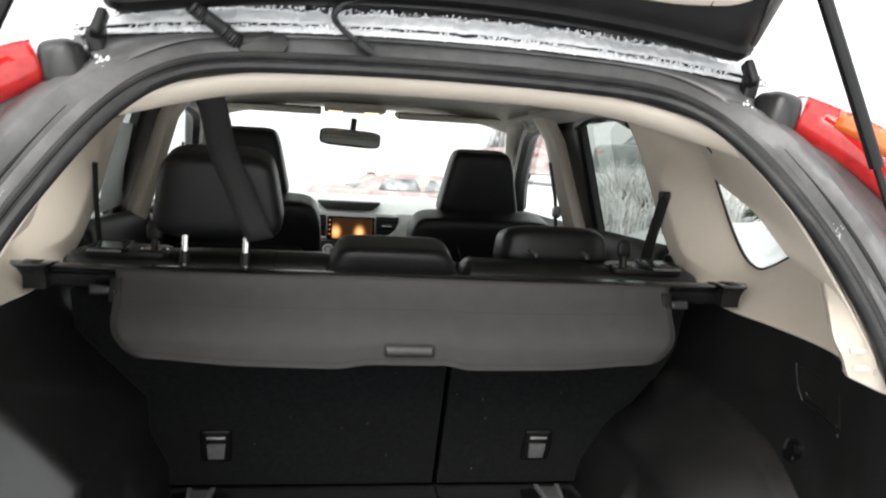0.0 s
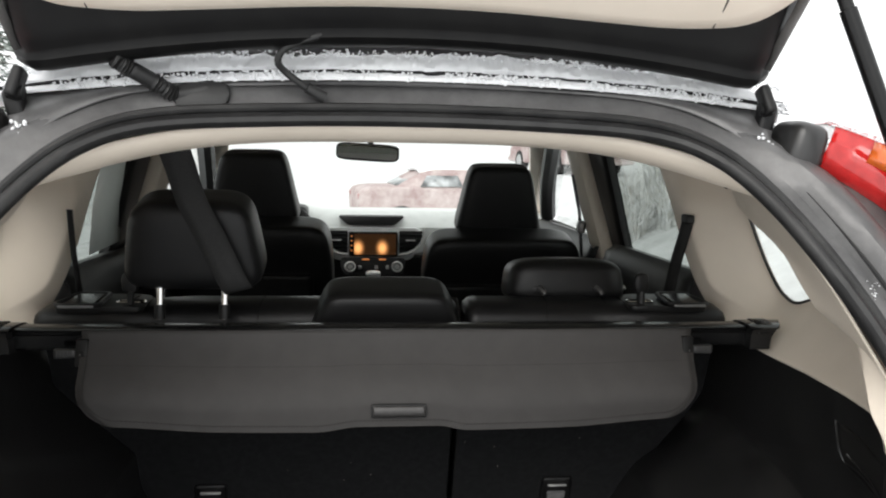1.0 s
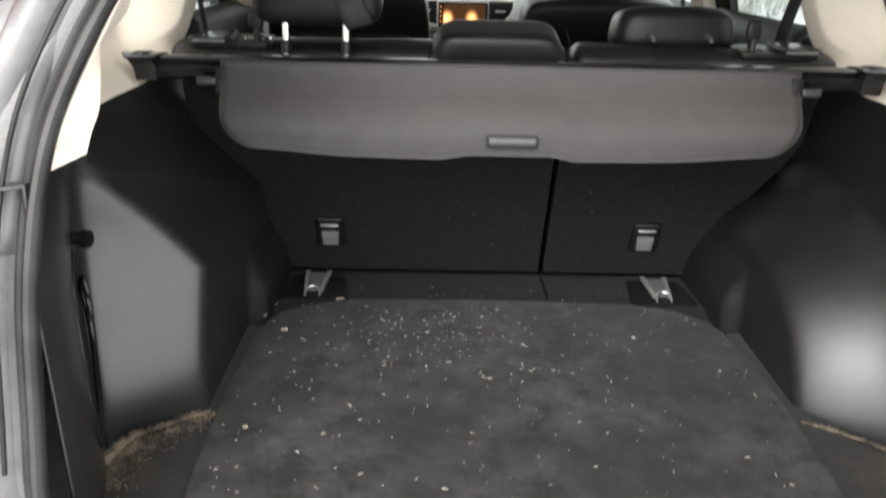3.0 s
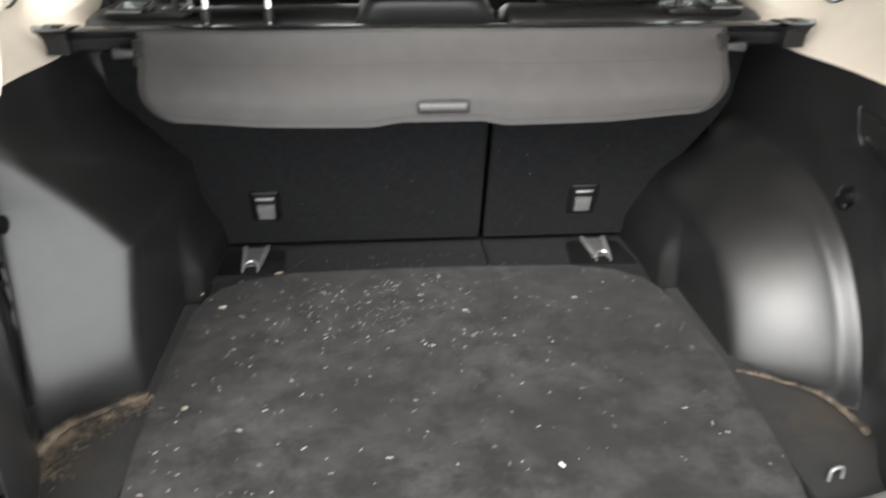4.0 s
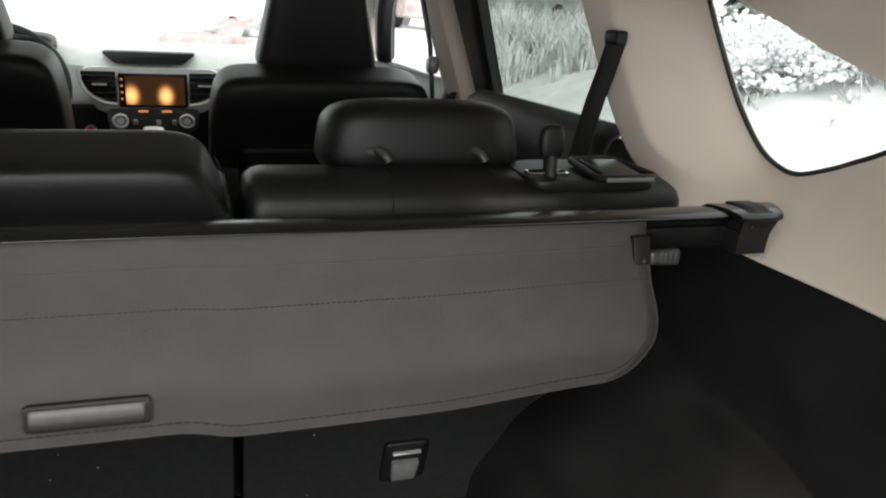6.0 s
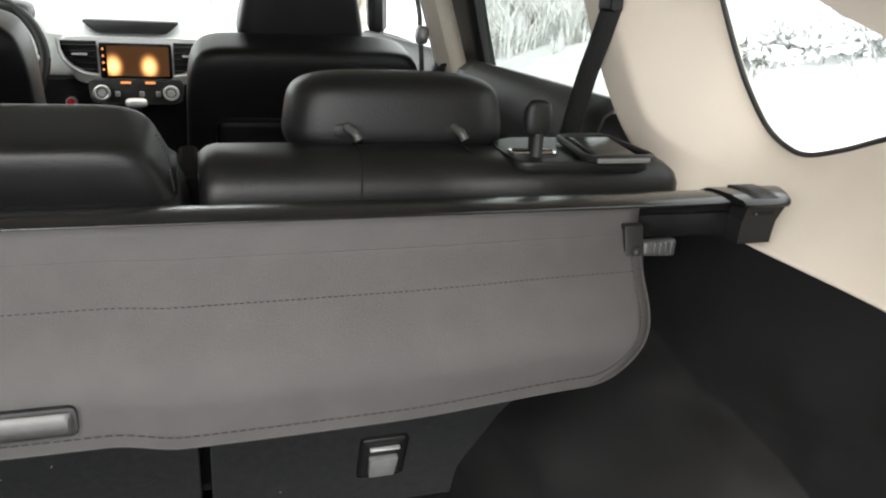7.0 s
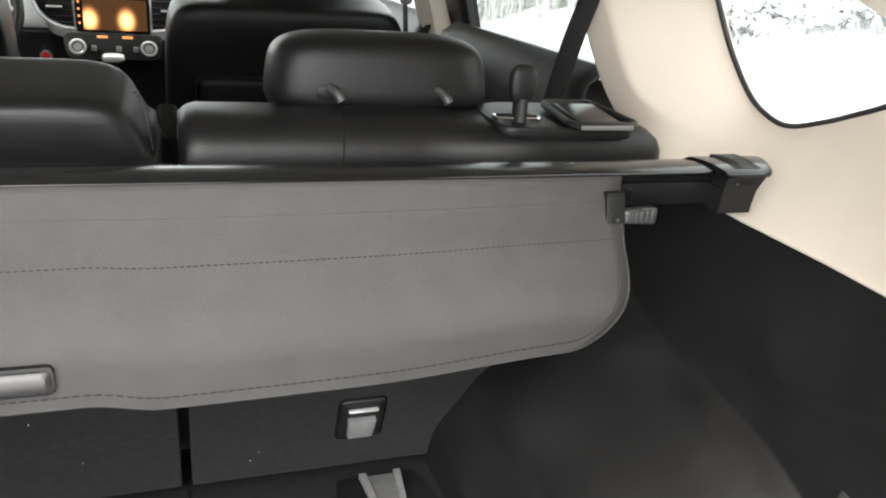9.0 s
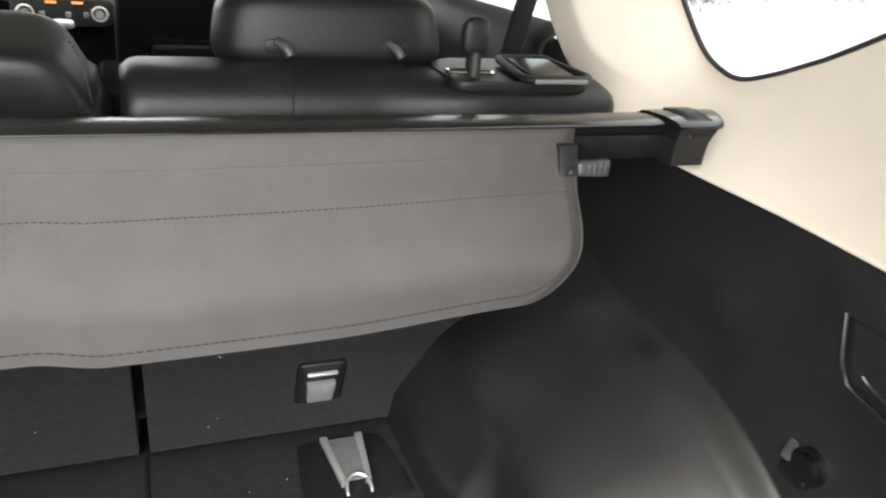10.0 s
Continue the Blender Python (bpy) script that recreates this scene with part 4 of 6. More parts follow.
tube(bm, spline([(-0.105, -0.303, 1.586), (-0.122, -0.309, 1.596), (-0.140, -0.315, 1.609), (-0.149, -0.328, 1.620), (-0.142, -0.336, 1.633), (-0.122, -0.344, 1.642), (-0.104, -0.350, 1.647), (-0.092, -0.346, 1.652)], 30), 0.0042, 10)
tube(bm, [(-0.118, -0.309, 1.594), (-0.098, -0.301, 1.583)], 0.007, 10)
part("washer_hose", bm, M_RUBBER, car, "thin black washer hose")

# tail lamps up the rear pillars
for side in (1, -1):
    low = spline([(0.490, -0.355, 1.514), (0.53, -0.377, 1.486), (0.57, -0.402, 1.454), (0.62, -0.452, 1.395), (0.665, -0.52, 1.29), (0.695, -0.57, 1.10)], 24)
    rows = []
    for i, p in enumerate(low):
        wdt = 0.050 + 0.055 * i / 23
        rows.append([Vector(((p.x + dx * wdt) * side, p.y + dy, p.z + dz * wdt)) for dx, dy, dz in ((-0.03, 0.03, -0.08), (0, 0, 0), (0.03, -0.012, 0.2), (0.12, -0.016, 0.55), (0.34, -0.006, 0.88), (0.8, 0.05, 1.02), (1.5, 0.2, 1.02))])
    # rounded shoulder at the lamp's upper end
    bm = B()
    superq(bm, (0.474 * side, -0.335, 1.533), (0.050, 0.075, 0.064), (0.55, 0.55), pose(0, 0, 0, 0, 12 * side, 0), nu=24, nv=16)
    lamp = part("tail_lamp", bm, M_TRIM, car, "dark rounded lamp shoulder")
    bm = B()
    grid(bm, rows)
    lens = part("lens", bm, M_RED, lamp, "red tail lamp lens", thick=0.003)
    # bodywork between the opening and the lamp
    bm = B()
    inn = spline([(0.395, -0.325, 1.53), (0.435, -0.372, 1.475), (0.485, -0.43, 1.40), (0.545, -0.505, 1.27), (0.585, -0.56, 1.10)], 20)
    out2 = spline([(0.44, -0.325, 1.515), (0.497, -0.354, 1.506), (0.575, -0.398, 1.448), (0.655, -0.50, 1.30), (0.70, -0.565, 1.10)], 20)
    grid(bm, [[Vector(((p.x + (q.x - p.x) * t) * side, p.y + (q.y - p.y) * t - 0.010 * math.sin(math.pi * t), p.z + (q.z - p.z) * t)) for t in (0, 0.15, 0.35, 0.6, 0.8, 0.93, 1.0)] for p, q in zip(inn, out2)])
    part("rear_quarter_panel", bm, M_PRIMER, car, "dull grey rear quarter bodywork", thick=0.003)
    bm = B()
    rows2 = []
    for i in range(4, 13):
        a, b, c = rows[i][2], rows[i][3], rows[i][4]
        off = Vector((0, -0.004, 0.002))
        rows2.append([a.lerp(b, 0.75) + off * 0.4, b + off, b.lerp(c, 0.5) + off, b.lerp(c, 0.9) + off * 0.5])
    grid(bm, rows2)
    part("indicator", bm, M_AMBER, lamp, "amber indicator lens", thick=0.002)
    # rubber stop and striker on the pillar
    bm = B()
    tube(bm, [(0.462 * side, -0.335, 1.486), (0.468 * side, -0.372, 1.486)], 0.011, 12)
    part("bump_stop", bm, M_RUBBER, car)
    bm = B()
    for q in range(240):
        u = rnd.choice((0.05, 0.09, 0.13, 0.42, 0.45, 0.62)) + rnd.gauss(0, 0.022)
        p = Vector((0.46 + 0.075 * u, -0.385 - 0.14 * u, 1.475 - 0.16 * u)) + Vector((rnd.gauss(0, 0.0045), 0, rnd.gauss(0, 0.0045)))
        superq(bm, (p.x * side, p.y + 0.014, p.z), (rnd.uniform(0.0006, 0.0028), 0.0016, rnd.uniform(0.0006, 0.0022)), (1, 1), pose(0, 0, 0, 0, rnd.uniform(0, 90), 0), nu=5, nv=3)
    for cx, cy, cz, n2, sp in ((0.430, -0.346, 1.537, 26, 0.005), (0.442, -0.352, 1.520, 22, 0.004), (0.452, -0.362, 1.505, 14, 0.006)):
        for q in range(n2):
            c = rnd.uniform(0.002, 0.0055)
            superq(bm, ((cx + rnd.gauss(0, sp)) * side, cy + rnd.gauss(0, 0.003), cz + rnd.gauss(0, sp * 1.3)), (c, c, c * rnd.uniform(0.8, 1.6)), (1, 1), nu=6, nv=4)
    single("snow_specks", bm, M_SNOW, "small snow crumbs stuck to the rear pillar", "snow", kind="stuff")
    bm = B()
    for q in range(520):
        i = rnd.randrange(0, 18)
        k = rnd.choice((4, 4, 5))
        p = rows[i][k].lerp(rows[i + 1][k], rnd.random())
        superq(bm, p + Vector((0, rnd.uniform(-0.004, 0.01), 0.002)), (rnd.uniform(0.0012, 0.005), rnd.uniform(0.0012, 0.005), rnd.uniform(0.001, 0.004)), (1, 1), nu=6, nv=4)
    single("lamp_snow", bm, M_SNOW, "snow crumbs lying along the tail lamp", "snow", kind="stuff")

# ---- load cover ----
cover = thing("cargo_cover", (0, 0.04, 1.19), "retracted grey vinyl load cover in a black cassette tube", "load cover")
bm = B()
prof = [(0.0225, 1.194), (0.0215, 1.196), (0.0215, 1.2150), (0.0240, 1.2162), (0.0225, 1.2175), (0.0225, 1.2232), (0.0135, 1.2240), (0.0108, 1.2255), (0.0105, 1.2275), (0.0130, 1.2292),
        (0.024, 1.2310), (0.036, 1.2314), (0.048, 1.2300), (0.058, 1.2250), (0.063, 1.2150), (0.062, 1.198), (0.055, 1.191), (0.026, 1.191)]
grid(bm, [[(x, y, z) for y, z in prof] for x in [-0.625 + 1.25 * k / 24 for k in range(25)]], closed_v=True, caps=True)
part("cassette", bm, M_GLOSSB, cover, "satin black cassette tube", sharp=50)
bm = B()
grid(bm, [[(x, 0.0106, 1.2252), (x, 0.0096, 1.2264), (x, 0.0096, 1.2274), (x, 0.0106, 1.2284)] for x in (-0.610, 0.610)])
part("cassette_lip", bm, M_GLOSSB, cover, "satin edge of the cassette slot", thick=0.0008)
for side in (1, -1):
    # flared ribbed top plate over a narrower block
    bm = B()
    rows = []
    top = [(-0.0030, 1.2262), (-0.0040, 1.2292), (-0.0005, 1.2322), (0.018, 1.2342), (0.036, 1.2337), (0.049, 1.2322), (0.060, 1.2265), (0.064, 1.220), (0.05, 1.2225), (0.02, 1.2242)]
    for x, sc, slant in ((0.6075, 0.985, -0.1), (0.609, 1.0, -0.1), (0.638, 1.0, 0.15), (0.6555, 0.97, 0.4), (0.660, 0.88, 0.4)):
        rows.append([((x + slant * (y + 0.004)) * side, 0.030 + (y - 0.030) * sc, 1.2325 + (z - 1.2325) * sc) for y, z in top])
    grid(bm, rows, closed_v=True, caps=True)
    cap = part("end_cap", bm, M_GLOSSB, cover, "ribbed black end cap")
    bm = B()
    prism(bm, [(0.6090, 1.1905), (0.6450, 1.1905), (0.6460, 1.212), (0.6500, 1.219), (0.6570, 1.2262), (0.6125, 1.2262), (0.6120, 1.2145), (0.6100, 1.2135)], 0.058, lambda u, v, w: ((u + 0.25 * w) * side if u > 0.63 else u * side, 0.001 + w, v), 0.0012, 2)
    part("cap_block", bm, M_DARK, cap, "black cap block")
    bm = B()
    for k in range(9):
        yy = 0.006 + 0.0056 * k
        rbox(bm, ((0.635 + 0.15 * (yy - 0.006)) * side, yy, 1.2318 + 0.0024 * math.sin((k + 1.2) / 10 * math.pi)), (0.030, 0.0022, 0.0026), 0.0007, 1)
    part("cap_ribs", bm, M_GLOSSB, cap)
    bm = B()
    rbox(bm, (0.632 * side, 0.0008, 1.2195), (0.024, 0.002, 0.0042), 0.001, 1)
    part("cap_slot", bm, M_STITCH_SHADE, cap)
    bm = B()
    tube(bm, [(0.6230 * side, -0.0010, 1.2195), (0.6235 * side, 0.0008, 1.2195)], 0.0013, 8)
    part("cap_pin", bm, M_GREYPL, cap)


def flap(u, v):
    """u from -1 to 1 across, v from 0 at the cassette to 1 at the lower hem."""
    half = 0.503 - 0.005 * smooth01(v / 0.5)
    if v > 0.52:
        half -= 0.060 * (1 - math.sqrt(max(0, 1 - ((v - 0.52) / 0.48) ** 2)))
    x = u * half + 0.003
    low = 1.0735 + 0.004 * (x / 0.3) ** 2 + 0.006 * smooth01((abs(x) - 0.28) / 0.16)
    if -0.14 < x < 0.20:
        low += 0.0085 * smooth01((x + 0.127) / 0.07) * smooth01((0.118 - x) / 0.05)
    z = 1.2262 + (low - 1.2262) * v
    y = 0.0105 - 0.058 * smooth01(v / 0.80) + 0.0025 * v * noise.noise((x * 4, v * 2, 0.5))
    return Vector((x, y, z))


bm = B()
grid(bm, [[flap(-1 + 2 * i / 80, 1 - (1 - j / 36) ** 1.8) for i in range(81)] for j in range(37)])
sheet = part("vinyl_flap", bm, M_COVER, cover, "grey vinyl blind end hanging down", thick=0.003, sharp=80)
bm = B()
for i in range(210):
    a, b = flap(-0.985 + 1.97 * i / 210, 0.355), flap(-0.985 + 1.97 * (i + 0.6) / 210, 0.355)
    off = Vector((0, -0.0021, -0.0010))
    tube(bm, [a + off, b + off], 0.0007, 4, caps=False)
tagged(part("stitching", bm, M_STITCH_SHADE, sheet, "dark stitched seam"), kind="stuff")
bm = B()
tube(bm, [flap(-0.99 + 1.98 * i / 80, 0.165) + Vector((0, -0.0006, 0)) for i in range(81)], 0.0012, 8)
part("fold_welt", bm, M_COVER, sheet, "soft welt of the folded vinyl", sharp=80)
# soft welt beside the lower seam and the flat hem along the edge
bm = B()
edge = [flap(-1, 1 - 0.8 * (1 - j / 24) ** 1.9) for j in range(25)] + [flap(-1 + 2 * i / 80, 1.0) for i in range(1, 80)] + [flap(1, 1.0 - 0.8 * (j / 24) ** 1.9) for j in range(25)]
tube(bm, edge, 0.0018, 6)
part("hem", bm, M_COVER, sheet, "rolled hem", sharp=80)
bm = B()
mid_p = Vector((0.003, 0, 1.19))
inset = []
for k, p in enumerate(edge):
    along = edge[min(k + 1, len(edge) - 1)] - edge[max(k - 1, 0)]
    nrm = Vector((-along.z, 0, along.x)).normalized()
    nrm = nrm if nrm.dot(mid_p - p) > 0 else -nrm
    inset.append(p + nrm * 0.0095 + Vector((0, -0.0024, 0)))
inset = spline(inset, 640)
for k in range(0, 636, 3):
    tube(bm, [inset[k], inset[k + 2]], 0.0005, 4, caps=False)
tagged(part("hem_stitching", bm, M_THREAD, sheet, "dark stitches along the hem"), kind="stuff")
bm = B()
rows = []
for k in range(15):
    t = k / 14
    zz = 1.0990 + 0.0165 * t
    bul = 0.0060 * math.sin(math.pi * (0.06 + 0.88 * t)) ** 0.6
    rows.append([(x, -0.0500 + 0.05 * (zz - 1.107) - bul * min(1, max(0, 1 - abs((x - 0.0045) / 0.0425)) * 14) ** 0.5, zz) for x in [-0.037 + 0.085 * i / 40 for i in range(41)]])
grid(bm, rows)
part("pull_handle", bm, M_HANDLE, cover, "silver grey curved pull handle", thick=0.002)
bm = B()
prism(bm, round_poly([(-0.0405, 1.0968), (0.0495, 1.0968), (0.0495, 1.1185), (-0.0405, 1.1185)], 0.005), -0.005, lambda u, v, w: (u, -0.0478 + 0.05 * (v - 1.107) + w, v), 0.0012, 2)
part("handle_rim", bm, M_DARK, cover, "dark handle rim")
for side in (1, -1):
    lean = pose(0, 0, 0, -16, 0, 0)
    bm = B()
    rbox(bm, (0.4975 * side, -0.0035, 1.1925), (0.0185, 0.005, 0.040), 0.002, 2, lean)
    rbox(bm, (0.4975 * side, 0.006, 1.2115), (0.0185, 0.014, 0.005), 0.002, 2)
    clip = part("end_clip", bm, M_DARK, cover, "black plastic rail clip")
    bm = B()
    tube(bm, [(0.4985 * side + 0.0045 * math.cos(k * math.pi / 10), -0.0068, 1.1915 + 0.0045 * math.sin(k * math.pi / 10)) for k in range(21)], 0.0009, 6, caps=False, up=(0, 1, 0.01))
    tube(bm, [(0.4985 * side, -0.0058, 1.1915), (0.4985 * side, -0.0072, 1.1915)], 0.0040, 14)
    part("rivet", bm, M_STITCH_SHADE, clip, "dark rivet hole")
    bm = B()
    tube(bm, [(0.4985 * side, -0.0070, 1.1915), (0.4985 * side, -0.0076, 1.1915)], 0.0018, 10)
    part("rivet_pin", bm, M_GREYPL, clip, "grey rivet pin")
    bm = B()
    rbox(bm, (0.5235 * side, 0.000, 1.1925), (0.034, 0.011, 0.0168), 0.0045, 3, taper=lambda p: (p.x, p.y, p.z * (0.8 if p.x * side < 0 else 1.0)))
    for k in range(4):
        rbox(bm, ((0.5185 + 0.0055 * k) * side, -0.0002, 1.1925), (0.0024, 0.0114, 0.0130), 0.0006, 1)
    part("guide_pin", bm, M_PIN, clip, "dark grey ribbed guide pin")

# ---- rear seats ----


def back_y(z):
    return 0.301 - 0.375 * (z - 0.797)


def seat_poly(x0, x1):
    """Outline of a backrest from behind between two sides; outer sides follow the wheel arches."""
    def outer(s):
        return [(0.475 * s, 0.692), (0.50 * s, 0.80), (0.53 * s, 0.88), (0.60 * s, 0.985), (0.625 * s, 1.05), (0.622 * s, 1.16), (0.59 * s, 1.215)]
    if x1 > 0.5:
        return [(x0, 0.692)] + outer(1) + [(x0, 1.226)]
    return [(x1, 0.692)] + [(x1, 1.226)] + list(reversed(outer(-1)))


def rear_backrest(parent, x0, x1):
    poly = seat_poly(x0, x1)
    bm = B()
    prism(bm, [(u, min(v, 1.182)) for u, v in poly], 0.022, lambda u, v, w: (u, back_y(v) + w, v), 0.006)
    part("back_panel", bm, M_SEATBACK, parent, "black carpeted seat back panel")
    bm = B()
    prism(bm, [(u * 0.99 + (x0 + x1) / 2 * 0.01, min(v, 1.215)) for u, v in poly], 0.105, lambda u, v, w: (u, back_y(v) + 0.018 + w, v), 0.03, 5)
    part("cushion", bm, M_LEATHER, parent, "black leather backrest cushion")
    # padded roll over the top edge, sinking and widening under the latch tray
    bm = B()
    rows = []
    for k in range(61):
        x = x0 + 0.003 + (x1 - x0 - 0.006) * k / 60
        end = smooth01((abs(x) - 0.36) / 0.13)
        fade = min(min(x - x0, x1 - x) / 0.022, 1.0)
        r = math.sqrt(max(1 - (1 - fade) ** 2, 0.02))
        top, rear = 1.243 - 0.003 * end, back_y(1.215) - 0.006 - 0.020 * end
        sag = 0.0025 * math.sin(x * 23) * (1 - end)
        prof = ((0.004, 1.178), (0.000, 1.196), (0.002, 1.214 + 0.009 * end), (0.010, 1.229 + 0.004 * end), (0.026, top - 0.003), (0.050, top + sag), (0.085, top - 0.001), (0.115 + 0.03 * end, top - 0.010), (0.130 + 0.03 * end, 1.212), (0.132 + 0.03 * end, 1.178))
        rows.append([(x, rear + 0.065 + (d - 0.065) * (0.8 + 0.2 * r), 1.178 + (z - 1.178) * (0.72 + 0.28 * r)) for d, z in prof])
    vs = grid(bm, rows)
    bm.faces.new(vs[0])
    bm.faces.new(vs[-1])
    part("top_roll", bm, M_LEATHER, parent, "black leather padded top edge", sharp=60)


left_seat = thing("back_seat", (-0.25, 0.45, 0.5), "wide black leather rear seat section with raised head restraint", "car seat", "rear seats")
rear_backrest(left_seat, -0.625, 0.121)
right_seat = thing("back_seat", (0.38, 0.45, 0.5), "narrow black leather rear seat section with head restraint tipped forward", "car seat", "rear seats")
rear_backrest(right_seat, 0.134, 0.625)
for st, xa, xb in ((left_seat, -0.62, 0.12), (right_seat, 0.135, 0.62)):
    bm = B()
    superq(bm, ((xa + xb) / 2, 0.66, 0.62), (xb - xa, 0.52, 0.17), (0.3, 0.2))
    part("seat_cushion", bm, M_LEATHER, st, "black leather seat base")
# raised head restraint on the left section
bm = B()
superq(bm, (-0.345, 0.128, 1.361), (0.228, 0.11, 0.163), (0.40, 0.35), pose(0, 0, 0, 14, 0, 0), lambda p: (p.x * (0.97 - 0.12 * p.z), p.y, p.z), nu=40, nv=24)
part("head_restraint", bm, M_LEATHER, left_seat, "black leather head restraint")
for x in (-0.402, -0.293):
    bm = B()
    tube(bm, [(x, 0.098, 1.225), (x, 0.110, 1.305)], 0.0065, 12)
    post = part("restraint_post", bm, M_CHROME, left_seat, "chrome post")
    bm = B()
    tube(bm, [(x, 0.096, 1.226), (x, 0.0995, 1.2505)], 0.0092, 12)
    part("post_sleeve", bm, M_DARK, post)
# low middle restraint
bm = B()
superq(bm, (-0.013, 0.165, 1.2285), (0.268, 0.12, 0.096), (0.28, 0.3), pose(0, 0, 0, 10, 0, 0), lambda p: (p.x * (0.96 - 0.17 * p.z), p.y, p.z), nu=40, nv=20)
mid = part("middle_restraint", bm, M_LEATHER, left_seat, "low black leather middle head restraint")
bm = B()
superq(bm, (-0.012, 0.147, 1.203), (0.272, 0.115, 0.040), (0.35, 0.25), pose(0, 0, 0, 10, 0, 0), nu=40, nv=16)
part("restraint_base", bm, M_LEATHER, mid, "leather flange under the middle restraint")
bm = B()
for k in range(16):
    z = 1.226 + 0.0032 * k
    x = 0.117 - 0.12 * (z - 1.226) - 0.9 * max(z - 1.255, 0) ** 1.3
    tube(bm, [(x, 0.1068 - 0.17 * (z - 1.226), z), (x - 0.0002, 0.1066 - 0.17 * (z - 1.226), z + 0.0019)], 0.0007, 5)
part("edge_stitching", bm, M_THREAD, mid, "grey stitches along the restraint edge")
# tipped head restraint on the right section: lying forward, its underside and posts to the rear
bm = B()
superq(bm, (0.343, 0.292, 1.262), (0.232, 0.17, 0.092), (0.50, 0.42), pose(0, 0, 0, -7, 0, 0), lambda p: (p.x * (0.99 - 0.06 * p.z - 0.05 * p.y), p.y, p.z), nu=48, nv=28)
tipped = part("head_restraint", bm, M_LEATHER, right_seat, "black leather head restraint tipped forward")
bm = B()
pipe = round_poly([(-0.098, -0.034), (0.098, -0.034), (0.082, 0.026), (-0.082, 0.026)], 0.034, 8)
loop3 = [(0.343 + u, 0.2075 + 1.25 * u * u + 5.0 * v * v, 1.260 + v) for u, v in pipe]
tube(bm, loop3 + loop3[:1], 0.0026, 8, caps=False)
part("piping", bm, M_LEATHER, tipped, "leather piping round the underside")
for x in (0.286, 0.398):
    bm = B()
    superq(bm, (x, 0.213, 1.256), (0.040, 0.014, 0.020), (0.7, 0.6), nu=20, nv=10)
    sock = part("post_socket", bm, M_DARK, tipped, "black post socket")
    bm = B()
    tube(bm, spline([(x - 0.004, 0.206, 1.261), (x + 0.002, 0.196, 1.257), (x + 0.006, 0.192, 1.250)], 12), 0.0050, 10)
    part("restraint_post", bm, M_GREYPL, sock, "grey folded post")
# seams of the cushions, run over the padded edge
for x, st in ((-0.24, left_seat), (-0.47, left_seat), (0.288, right_seat), (0.402, right_seat)):
    bm = B()
    r0 = back_y(1.215) - 0.006
    tube(bm, spline([(x - 0.004, r0 + 0.0002, 1.196), (x - 0.003, r0 + 0.002, 1.214), (x - 0.002, r0 + 0.010, 1.2293), (x, r0 + 0.026, 1.2402), (x + 0.001, r0 + 0.05, 1.2436), (x + 0.001, r0 + 0.085, 1.2426)], 24), 0.0009, 6)
    part("seam", bm, M_STITCH_SHADE, st)
# release trays with levers at the outer ends
for side, st in ((-1, left_seat), (1, right_seat)):
    bm = B()
    prism(bm, round_poly([(0.438, 0.126), (0.588, 0.122), (0.588, 0.20), (0.575, 0.235), (0.455, 0.235), (0.438, 0.20)], 0.018), 0.0115, lambda u, v, w: (u * side, v, 1.2295 + w + 0.02 * (v - 0.115)), 0.004, 3)
    tray = part("latch_tray", bm, M_DARK, st, "black plastic seat latch tray")
    # raised lever frame with a paddle inside
    bm = B()
    ring_pts = [(x * side, y, 1.2445 + 0.05 * (y - 0.1)) for x, y in round_poly([(0.508, 0.117), (0.585, 0.117), (0.572, 0.205), (0.515, 0.205)], 0.012)]
    tube(bm, ring_pts + ring_pts[:1], 0.0042, 8, caps=False)
    part("lever_frame", bm, M_DARK, tray, "raised black lever frame")
    bm = B()
    rbox(bm, (0.545 * side, 0.158, 1.2460), (0.050, 0.066, 0.008), 0.003, 3, pose(0, 0, 0, 5, 0, 0))
    part("release_lever", bm, M_GLOSSB, tray, "black release lever")
    bm = B()
    rbox(bm, (0.547 * side, 0.1135, 1.2440), (0.060, 0.004, 0.005), 0.0018, 2)
    part("lever_trim", bm, M_TAB, tray, "bright lever trim")
    bm = B()
    slot = [(0.4665 * side + u * 1.0, 0.160 + v, 1.2440) for u, v in round_poly([(-0.024, -0.009), (0.024, -0.009), (0.024, 0.009), (-0.024, 0.009)], 0.006)]
    tube(bm, slot + slot[:1], 0.0018, 6, caps=False)
    part("latch_plate", bm, M_CHROME, tray, "chrome slot rim")
    # strap loop standing out of the slot: thin neck and a flattened head
    bm = B()
    tube(bm, [(0.4655 * side, 0.150, 1.238), (0.466 * side, 0.152, 1.252), (0.466 * side, 0.153, 1.264)], 0.0085, 10, r2=0.006)
    superq(bm, (0.4665 * side, 0.154, 1.279), (0.029, 0.016, 0.040), (0.7, 0.6), nu=20, nv=12)
    part("strap_loop", bm, M_DARK, tray, "black looped pull strap")
